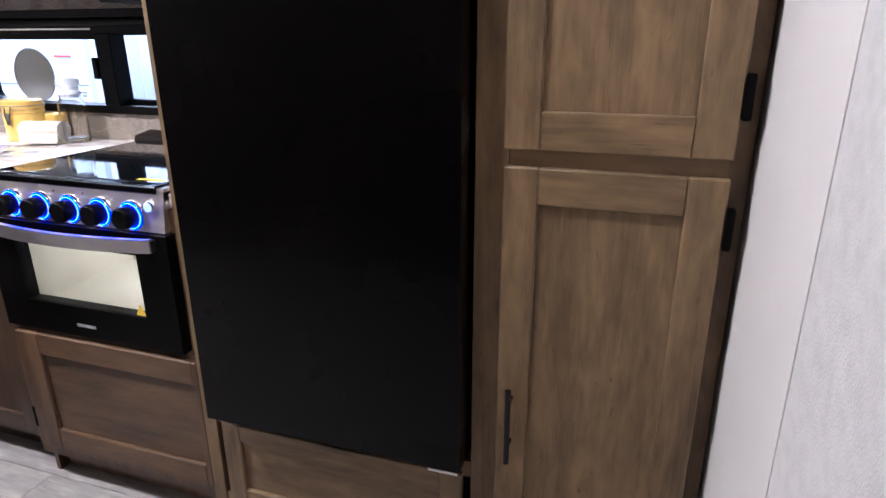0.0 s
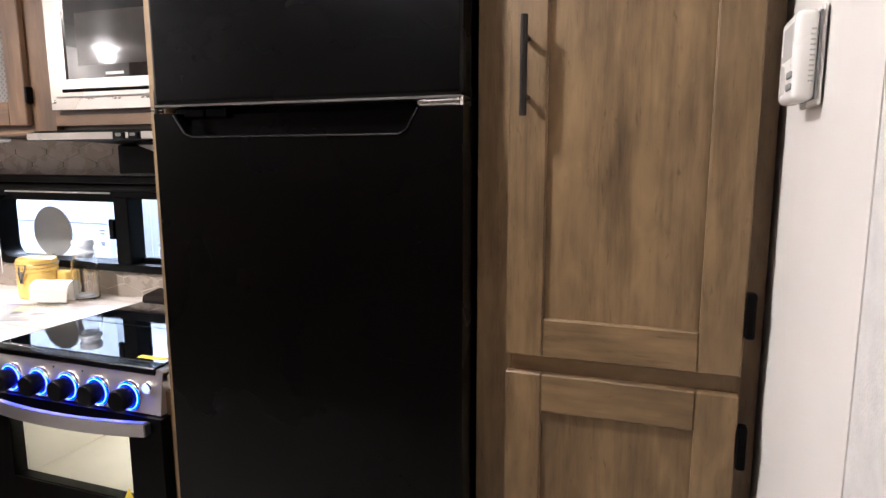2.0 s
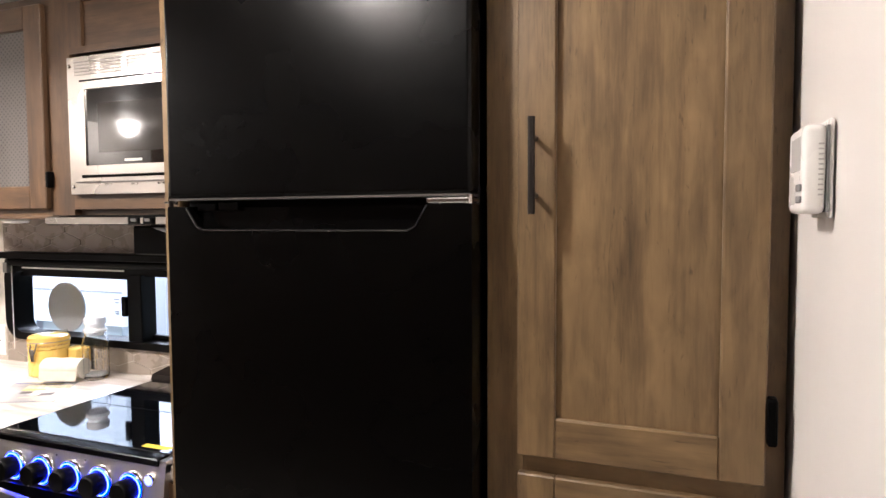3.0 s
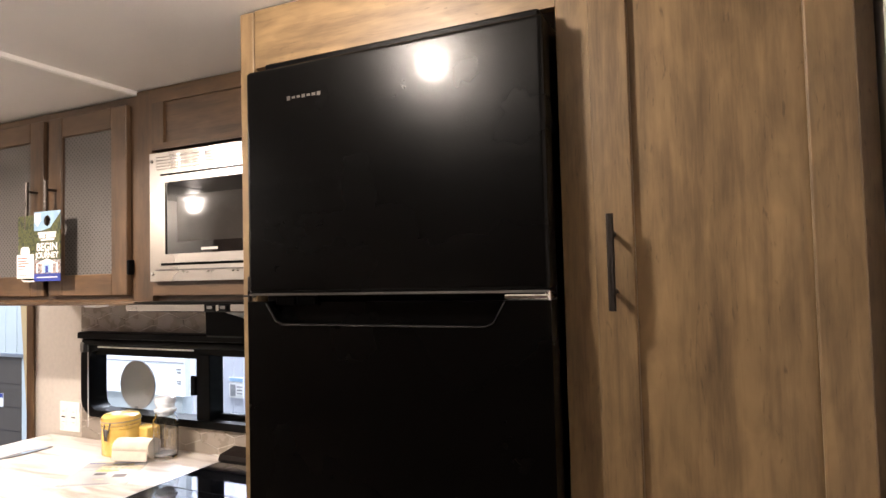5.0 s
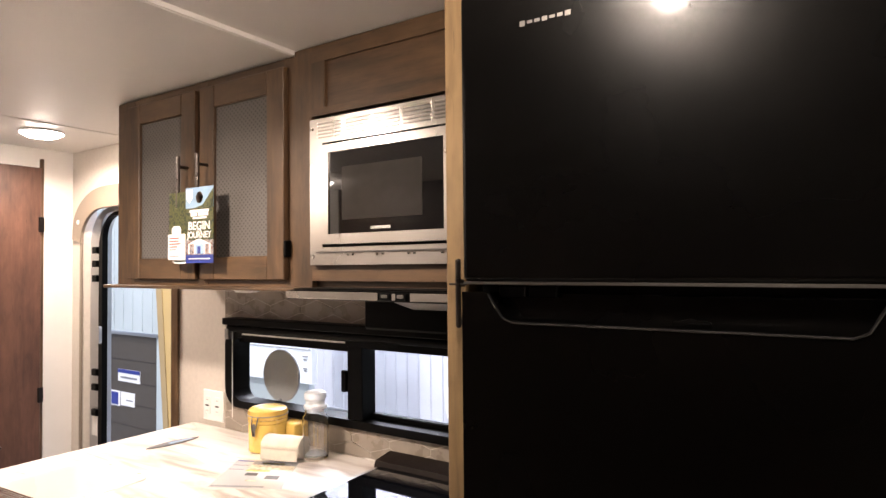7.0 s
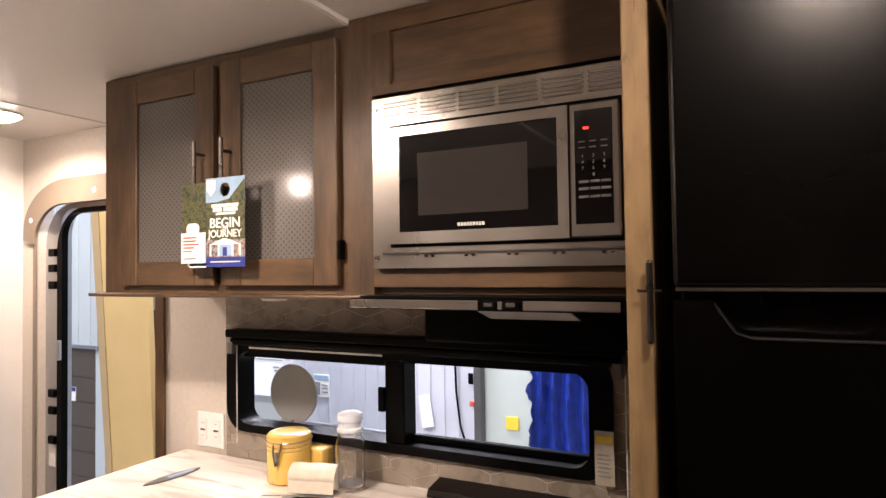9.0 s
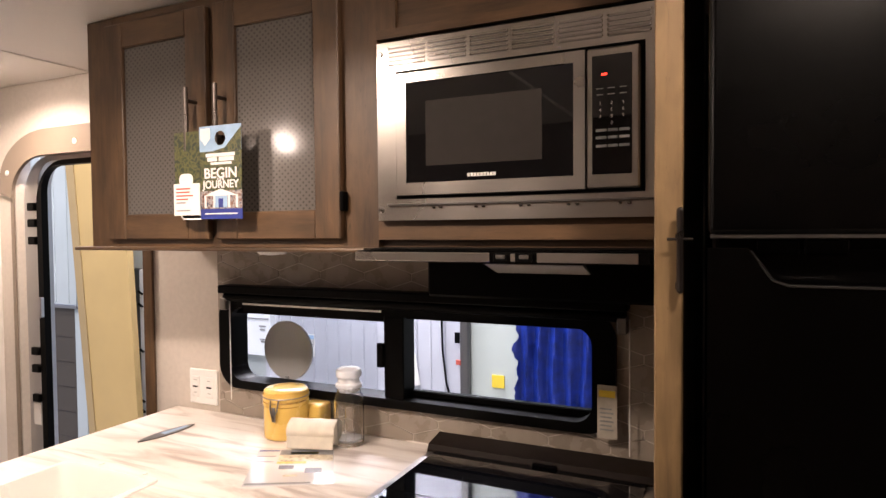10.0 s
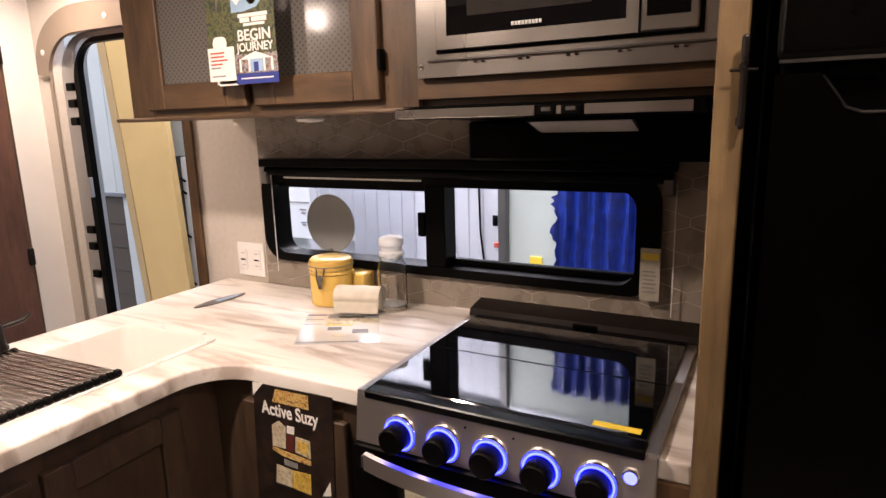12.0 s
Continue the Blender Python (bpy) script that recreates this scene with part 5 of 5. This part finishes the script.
HX0, HX1 = -2.050, -1.920
hc = (HX0 + HX1) / 2
h1 = hanger(HX0, HX1, 1.525, 1.745, HY, "tall glossy brochure hanging from the cabinet handle")
part("photo", bx(HX0, HX1, HY, HY + 0.0012, 1.592, 1.685), M_pap_green, h1, "dark forest photograph")
part("house_photo", bx(HX0, HX1, HY, HY + 0.0012, 1.549, 1.592), M_pap_house, h1)
part("blue_band", bx(HX0, HX1, HY, HY + 0.0012, 1.525, 1.549), M_pap_blue, h1, "deep blue band")
hill = bmesh.new()
plate(hill, [(HX0 + 0.035, 1.684), (HX1, 1.684), (HX1, 1.738), (HX1 - 0.025, 1.715), (HX1 - 0.05, 1.692)], HY - 0.0005, HY + 0.0002)
part("hillside", hill, M_pap_green, h1)
crest = bmesh.new()
plate(crest, [(HX0 + 0.004, 1.715), (HX0 + 0.018, 1.700), (HX0 + 0.034, 1.715), (HX0 + 0.034, 1.740), (HX0 + 0.004, 1.740)], HY - 0.0006, HY + 0.0002)
part("crest", crest, M_pap_white, h1)
for x0, x1, z0, z1 in ((-0.045, 0.045, 1.672, 1.680), (-0.040, -0.010, 1.661, 1.671), (-0.004, 0.042, 1.661, 1.671), (-0.030, 0.035, 1.653, 1.659)):
    part("logo_bar", bx(hc + x0, hc + x1, HY - 0.0008, HY + 0.0002, z0, z1), M_pap_white, h1)
words("lettering", "BEGIN", 0.034, Matrix.Translation((hc, HY - 0.0006, 1.632)) @ FACE, M_pap_white, h1, 1.08, bold=0.0006)
words("lettering", "YOUR", 0.008, Matrix.Translation((hc, HY - 0.0006, 1.6185)) @ FACE, M_pap_white, h1, 1.0)
words("lettering", "JOURNEY", 0.026, Matrix.Translation((hc, HY - 0.0006, 1.606)) @ FACE, M_pap_white, h1, 1.0, bold=0.0005)
roof = bmesh.new()
plate(roof, [(hc - 0.052, 1.580), (hc + 0.050, 1.580), (hc + 0.024, 1.589), (hc, 1.596), (hc - 0.026, 1.589)], HY - 0.0006, HY)
part("tent_roof", roof, M_pap_white, h1)
for o in (-0.052, -0.024, 0.022, 0.046):
    part("tent_post", bx(hc + o, hc + o + 0.006, HY - 0.0006, HY + 0.0002, 1.552, 1.581), M_pap_white, h1)
part("tent", bx(hc - 0.020, hc + 0.020, HY - 0.0006, HY + 0.0002, 1.552, 1.580), M_pap_sky, h1)
part("tent_door", bx(hc - 0.007, hc + 0.007, HY - 0.0012, HY, 1.552, 1.573), M_pap_blue, h1)
part("band_text", bx(hc - 0.05, hc + 0.05, HY - 0.0008, HY + 0.0002, 1.536, 1.539), M_pap_white, h1)
h2 = thing("door_hanger", (-2.09, HY + 0.006, 1.53), "dark photo brochure and white card hanging from the cabinet handle", "brochure")
part("photo", bx(-2.138, -2.046, HY + 0.004, HY + 0.0055, 1.545, 1.737), M_pap_green, h2)
wc = part("card", bx(-2.139, -2.053, HY + 0.0005, HY + 0.0018, 1.535, 1.612), M_pap_white, h2, "white information card")
for i, w in enumerate((0.046, 0.044, 0.055, 0.038, 0.03)):
    part("text_line", bx(-2.130, -2.130 + w, HY - 0.0006, HY + 0.0008, 1.598 - i * 0.0085, 1.6015 - i * 0.0085), M_pap_red if i < 4 else M_pap_grey, wc)
part("text_line", bx(-2.130, -2.085, HY - 0.0006, HY + 0.0008, 1.545, 1.548), M_pap_grey, wc)
part("tab", plate(bmesh.new(), rrect(-2.120, -2.075, 1.606, 1.636, 0.013, 5), HY + 0.0008, HY + 0.002), M_pap_white, h2)
for i in range(2):
    part("sheet", bx(-2.118 + 0.006 * i, -2.052, HY + 0.0028, HY + 0.0036, 1.528 - 0.004 * i, 1.545), M_pap_white, h2)

# ---- poster on the base cabinet door ----
PY = BY - 0.0185
po = thing("leaflet_poster", (-1.79, PY, 0.566), "dark brown hanging sales leaflet with amber pictures", "poster")
part("sheet", plate(bmesh.new(), [(-1.930, 0.560), (-1.704, 0.560), (-1.690, 0.872), (-1.914, 0.866)], PY - 0.003, PY - 0.0015), M_pap_dark, po)
cn = bmesh.new()
plate(cn, [(-1.914, 0.866), (-1.916, 0.834), (-1.884, 0.868)], PY - 0.0042, PY - 0.003)
part("folded_corner", cn, M_pap_white, po, "white folded corner")
words("lettering", "Active Suzy", 0.044, Matrix.Translation((-1.812, PY - 0.0042, 0.811)) @ FACE, M_pap_white, po, 0.78, bold=0.0008)
PICTURES = [
    ("jar_picture", [(-1.860, 0.830), (-1.756, 0.831), (-1.755, 0.864), (-1.848, 0.861)], M_pap_orange),
    ("box_picture", [(-1.869, 0.721), (-1.831, 0.722), (-1.826, 0.776), (-1.846, 0.787), (-1.866, 0.773)], M_pap_tanp),
    ("card_picture", [(-1.824, 0.762), (-1.803, 0.762), (-1.801, 0.781), (-1.822, 0.780)], M_pap_white),
    ("box_picture", [(-1.829, 0.721), (-1.806, 0.718), (-1.804, 0.757), (-1.826, 0.757)], M_pap_red_dark),
    ("box_picture", [(-1.803, 0.721), (-1.760, 0.714), (-1.759, 0.757), (-1.799, 0.759)], M_pap_tanp),
    ("inner_picture", [(-1.796, 0.727), (-1.766, 0.722), (-1.765, 0.750), (-1.794, 0.752)], M_pap_yellow2),
    ("shelf_picture", [(-1.870, 0.712), (-1.838, 0.701), (-1.761, 0.698), (-1.760, 0.710), (-1.869, 0.719)], M_pap_orange),
    ("label_picture", [(-1.838, 0.681), (-1.800, 0.680), (-1.800, 0.693), (-1.838, 0.696)], M_pap_grey),
    ("tin_picture", [(-1.868, 0.630), (-1.821, 0.629), (-1.816, 0.673), (-1.862, 0.677)], M_pap_tanp),
    ("tin_picture", [(-1.820, 0.629), (-1.766, 0.625), (-1.764, 0.676), (-1.815, 0.673)], M_pap_yellow2),
    ("fold", [(-1.734, 0.632), (-1.710, 0.639), (-1.710, 0.673)], M_pap_white)]
for i, (nm, pts, mm) in enumerate(PICTURES):
    part(nm, plate(bmesh.new(), pts, PY - 0.0038 - 0.0004 * (nm == "inner_picture"), PY - 0.0028), mm, po)

# ---- outside ----
GZ = -0.62
tagged(part("ground", bx(-70, 70, -70, 80, GZ - 0.1, GZ), M_conc), "grey concrete hall floor", "ground", kind="structure")
tr = thing("travel_trailer", (-4.4, 5.4, GZ), "white neighbouring travel trailer with ribbed siding", "trailer")
part("wall", bx(-8.5, -2.69, 4.32, 6.6, GZ + 0.35, 2.6), M_out_lav, tr)
part("roof", bx(-8.55, -2.66, 4.28, 6.65, 2.6, 2.68, 0.02, 2), M_out_white, tr)
part("skirt", bx(-8.4, -2.8, 4.40, 6.5, GZ + 0.2, GZ + 0.35), M_black_plastic, tr)
for i in range(48):
    x = -8.4 + i * 0.1185
    part("rib", bx(x, x + 0.016, 4.314, 4.321, GZ + 0.36, 2.58, 0.004), M_out_lav, tr)
part("trim_band", bx(-8.5, -2.69, 4.300, 4.319, 0.20, 0.24, 0.004), M_alu, tr)
part("corner_trim", bx(-2.69, -2.62, 4.29, 4.36, GZ + 0.35, 2.6, 0.01), M_steel_dark, tr)
part("notice", plate(bmesh.new(), [(-3.15, 0.54), (-3.06, 0.56), (-3.02, 0.32), (-3.12, 0.30)], 4.298, 4.302), M_pap_white, tr)
part("cable", tube(bmesh.new(), [(-2.86, 4.295, 1.6), (-2.84, 4.295, 1.0), (-2.83, 4.295, 0.6), (-2.80, 4.295, 0.35), (-2.75, 4.295, 0.20)], 0.008, 8), M_black_plastic, tr, smooth=True)
part("latch", bx(-2.73, -2.69, 4.288, 4.30, 0.66, 0.74, 0.004), M_black_plastic, tr)
part("marker_light", bx(-2.72, -2.68, 4.285, 4.30, 0.50, 0.54, 0.004), M_pap_red, tr)
for x in (-6.0, -5.1):
    wh = part("wheel", lathe(bmesh.new(), [(0.33, 4.36), (0.35, 4.40), (0.35, 4.55), (0.33, 4.58)], x, 0, 28, "y", GZ + 0.35), M_black_plastic, tr, smooth=True)
    part("rim", lathe(bmesh.new(), [(0.19, 4.35), (0.18, 4.37), (0.05, 4.365)], x, 0, 24, "y", GZ + 0.35), M_alu, wh, smooth=True)
cab = thing("camper_van", (-7.2, 3.7, GZ), "white over grey-brown camper wall beyond the entry door", "camper")
part("lower_wall", bx(-9.6, -5.82, 3.50, 3.8, GZ + 0.22, 0.885), M_out_grey, cab, "grey-brown lower siding")
# white siding in grey: shade between the trailers is put into its colour
part("upper_wall", bx(-9.6, -5.77, 3.485, 3.8, 0.885, 2.5), M_out_pale, cab, "white upper siding, greyed for shade")
for i in range(23):
    x = -9.5 + i * 0.165
    part("rib", bx(x, x + 0.014, 3.478, 3.486, 0.91, 2.48, 0.003), M_out_pale, cab)
for i in range(5):
    z = -0.22 + i * 0.21
    part("groove", bx(-9.55, -5.83, 3.4985, 3.502, z, z + 0.006), M_pap_dark, cab)
part("trim_band", bx(-9.6, -5.76, 3.472, 3.502, 0.868, 0.900, 0.004), M_alu, cab)
part("corner_strip", bx(-5.82, -5.69, 3.500, 3.56, GZ + 0.25, 0.866, 0.004), M_out_pale, cab, "pale grey corner strip")
part("skirt", bx(-9.5, -5.9, 3.55, 3.78, GZ, GZ + 0.22), M_black_plastic, cab)
for x0, x1, z0, z1 in ((-6.46, -6.08, 0.412, 0.530), (-6.62, -6.43, 0.165, 0.310), (-6.41, -6.17, 0.180, 0.310)):
    st = part("sticker", bx(x0, x1, 3.493, 3.501, z0, z1), M_pap_white, cab, "white information sticker")
    if z0 > 0.4:
        part("header", bx(x0, x1, 3.490, 3.494, z1 - 0.034, z1), M_pap_blue, st)
        part("text_line", bx(x0 + 0.05, x1 - 0.05, 3.490, 3.494, z0 + 0.032, z0 + 0.050), M_pap_grey, st)
    elif x0 < -6.5:
        part("header", bx(x0 + 0.045, x1 - 0.025, 3.490, 3.494, z0 + 0.012, z1 - 0.012), M_pap_blue, st)
    else:
        part("text_line", bx(x0 + 0.10, x1 - 0.03, 3.490, 3.494, z0 + 0.05, z0 + 0.062), M_pap_grey, st)
gate = thing("camper_corner", (-5.2, 3.65, GZ), "dark grey camper corner with a white hooked post", "camper")
part("lower_panel", bx(-5.50, -5.172, 3.60, 3.70, GZ + 0.05, 1.20, 0.004), M_out_slate, gate, "dark slate lower panel")
part("upper_panel", bx(-5.50, -4.97, 3.60, 3.70, 1.207, 2.5, 0.004), M_out_pale, gate, "pale grey upper panel")
post_w = part("corner_post", bx(-5.162, -5.02, 3.59, 3.70, GZ, 1.20, 0.014, 2), M_out_white, gate, "white corner post")
for z in (1.02, 0.92, 0.56, 0.16, 0.08):
    part("hook", tube(bmesh.new(), [(-5.176, 3.585, z), (-5.14, 3.570, z + 0.006), (-5.105, 3.575, z - 0.016)], 0.009, 8), M_black_plastic, post_w, smooth=True)
part("foot", bx(-5.50, -5.02, 3.59, 3.72, GZ, GZ + 0.05), M_black_plastic, gate)
nose = thing("trailer_nose", (-4.1, 3.5, GZ), "white front of a neighbouring trailer with small decals", "trailer")
NOSE = [(-4.43, 3.24), (-3.54, 3.24), (-3.52, 3.27), (-4.20, 3.95), (-4.43, 3.95)]
part("front", plate(bmesh.new(), NOSE, 0.70, 2.5, "z"), M_out_white, nose)
part("lower_front", plate(bmesh.new(), [(-4.40, 3.29), (-3.62, 3.29), (-4.18, 3.90), (-4.40, 3.90)], GZ + 0.30, 0.70, "z"), M_out_pale, nose, "pale grey lower front")
part("trim_line", bx(-4.42, -3.55, 3.234, 3.242, 0.934, 0.940, 0.002), M_pap_grey, nose)
part("red_decal", bx(-3.80, -3.66, 3.235, 3.241, 1.112, 1.124), M_pap_red, nose, "red decal strip")
for x, z, w in ((-3.625, 0.885, 0.05), (-3.615, 0.862, 0.035), (-3.620, 0.800, 0.04), (-3.612, 0.785, 0.03)):
    part("decal", bx(x, x + w, 3.236, 3.241, z, z + 0.008), M_pap_grey, nose)
for x in (-4.30, -3.95):
    part("jack", tube(bmesh.new(), [(x, 3.45, GZ), (x, 3.45, GZ + 0.32)], 0.03, 12), M_alu, nose, smooth=True)
part("sticker", bx(-4.165, -4.000, 4.308, 4.314, 0.455, 0.640), M_pap_white, tr, "white information sticker")
part("sticker_header", bx(-4.160, -4.005, 4.305, 4.309, 0.600, 0.632), M_pap_sky, tr)
part("sticker_block", bx(-4.150, -4.090, 4.305, 4.309, 0.470, 0.575), M_pap_grey, tr)
for i in range(3):
    part("text_line", bx(-4.075, -4.015, 4.305, 4.309, 0.490 + 0.03 * i, 0.500 + 0.03 * i), M_pap_grey, tr)
kiosk = thing("display_panel", (-1.9, 4.4, GZ), "pale green display wall panel with yellow notice", "panel")
part("panel", bx(-2.62, -0.4, 4.34, 4.42, GZ, 2.6), M_out_teal, kiosk)
part("notice", bx(-2.455, -2.362, 4.33, 4.342, 0.352, 0.442), M_pap_yellow, kiosk)
part("cap", bx(-2.62, -0.4, 4.33, 4.43, 2.6, 2.64), M_alu, kiosk)
hall = tagged(part("backdrop", bx(-14, 10, 9.0, 9.1, GZ, 7.0), M_out_teal), "pale green exhibition hall wall", "wall", kind="structure")
tarp = thing("blue_tarp", (-1.93, 4.30, 0.2), "ragged bright blue plastic tarp hanging on the display wall", "tarp")
tb2 = bmesh.new()
nx2, nz2 = 44, 90
grid = []
for i in range(nx2 + 1):
    col = []
    for j in range(nz2 + 1):
        u, v = i / nx2, j / nz2
        edge = (0.05 * noise.noise(Vector((3.1, v * 22, 0))) + 0.035 * noise.noise(Vector((9.1, v * 75, 0)))) if i == 0 else 0
        col.append(tb2.verts.new((-2.262 + 0.66 * u + edge, 4.30 + 0.02 * math.sin(u * 40 + 2 * noise.noise(Vector((u * 5, v * 4, 2)))), 0.20 + 2.2 * v)))
    grid.append(col)
for i in range(nx2):
    for j in range(nz2):
        tb2.faces.new((grid[i][j], grid[i + 1][j], grid[i + 1][j + 1], grid[i][j + 1]))
tp_ob = part("sheet", tb2, M_tarp, tarp, smooth=True)
md = tp_ob.modifiers.new("thickness", "SOLIDIFY")
md.thickness = 0.003
tanp = thing("leaning_door_panel", (-5.2, 3.45, GZ), "tan yellow flat door panel standing outside the entry", "panel")
lean = bmesh.new()
plate(lean, [(-5.400, GZ), (-4.930, GZ), (-5.125, 2.9), (-5.702, 2.9)], 3.40, 3.45)
part("panel", lean, M_tan, tanp)
lean = bmesh.new()
plate(lean, [(-5.470, GZ), (-5.402, GZ), (-5.704, 2.9), (-5.805, 2.9)], 3.392, 3.452)
part("edge_strip", lean, M_tan_edge, tanp, "darker tan edge strip")
part("foot", bx(-5.47, -4.93, 3.3, 3.55, GZ, GZ + 0.03), M_alu, tanp)
disc = thing("round_disc", (-2.206, YB + 0.08, 1.0), "flat round grey disc outside the window", "disc")
part("disc", lathe(bmesh.new(), [(0.096, YB + 0.078), (0.098, YB + 0.080), (0.096, YB + 0.086)], -2.206, 0, 40, "y", 1.105), M_greydisc, disc, smooth=True)
part("stem", bx(-2.212, -2.200, YB + 0.060, YB + 0.084, 0.99, 1.02), M_greydisc, disc)

# ---- backsplash tiles ----
TX0, TX1, TZ0, TZ1 = -2.420, -0.994, CZ + 0.002, 1.452
splash = tagged(part("wall_backsplash", wall_pieces([(TX0, -2.36, TZ0, TZ1), (-1.18, TX1, TZ0, TZ1), (-2.36, -1.18, TZ0, 1.0), (-2.36, -1.18, 1.27, TZ1)], YB - 0.0045, YB - 0.0008), M_grout), "grey elongated hexagon tile backsplash with pale grout", "wall", kind="structure")
TW, TSIDE, TPEAK = 0.155, 0.020, 0.025  # width, upright side, rise of the point


def clip(poly, axis, lim, less):
    res = []
    for i in range(len(poly)):
        a, b_ = poly[i], poly[(i + 1) % len(poly)]
        ia, ib = ((a[axis] <= lim), (b_[axis] <= lim)) if less else ((a[axis] >= lim), (b_[axis] >= lim))
        if ia:
            res.append(a)
        if ia != ib:
            k = (lim - a[axis]) / (b_[axis] - a[axis])
            res.append(tuple(a[m] + k * (b_[m] - a[m]) for m in (0, 1)))
    return res


def tile_row():
    g, row = 0.0016, -1
    z = 0.957 - 2 * (TSIDE + TPEAK)
    while z < TZ1 + 0.05:
        x = -1.7005 - 6 * TW + (TW / 2 if row % 2 == 0 else 0)
        while x < TX1 + TW:
            hx, hz, ht = TW / 2 - g, TSIDE / 2 - 0.3 * g, TSIDE / 2 + TPEAK - g
            p6 = [(x - hx, z - hz), (x, z - ht), (x + hx, z - hz), (x + hx, z + hz), (x, z + ht), (x - hx, z + hz)]
            for axis, lim, less in ((0, TX0 + 0.002, False), (0, TX1 - 0.001, True), (1, TZ0, False), (1, TZ1, True)):
                if len(p6) > 2:
                    p6 = clip(p6, axis, lim, less)
            area = 0.5 * abs(sum(p6[i][0] * p6[(i + 1) % len(p6)][1] - p6[(i + 1) % len(p6)][0] * p6[i][1] for i in range(len(p6)))) if len(p6) > 2 else 0
            lo_x, hi_x, lo_z, hi_z = (min(q[0] for q in p6), max(q[0] for q in p6), min(q[1] for q in p6), max(q[1] for q in p6)) if area > 2e-5 else (0, 0, 0, 0)
            pieces = [p6] if area > 2e-5 else []
            if pieces and hi_x > -2.36 and lo_x < -1.17 and hi_z > 0.99 and lo_z < 1.28:
                mid = clip(clip(p6, 0, -2.36, False), 0, -1.17, True)
                pieces = [clip(p6, 0, -2.36, True), clip(p6, 0, -1.17, False)]
                if len(mid) > 2:
                    pieces += [clip(mid, 1, 0.99, True), clip(mid, 1, 1.28, False)]
            for q in pieces:
                if len(q) > 2:
                    part("tile", plate(bmesh.new(), q, YB - 0.0065, YB - 0.0042), M_tile, splash)
            x += TW
        z += TSIDE + TPEAK
        row += 1


tile_row()

# ---- floor planks ----
fl = bpy.data.objects["floor"]
pw = 0.145
plank_meshes = {}


def plank(x0, x1, y0, y1):
    key = (round(x1 - x0, 3), round(y1 - y0, 3))
    if key not in plank_meshes:
        me = bpy.data.meshes.new("plank")
        pb = bx(0, key[0] - 0.002, 0, key[1] - 0.002, -0.004, 0.0, 0.0012)
        pb.to_mesh(me)
        pb.free()
        me.materials.append(M_plank)
        plank_meshes[key] = me
    o = new("plank", plank_meshes[key])
    o.parent = fl
    o.location = (x0, y0, 0)


row, y = 0, YF
while y < YB - 0.01:
    x = XL - 0.4 * (row % 3)
    while x < XR:
        plank(max(x, XL), min(x + 1.2, XR), y, min(y + pw, YB))
        x += 1.2
    y += pw
    row += 1
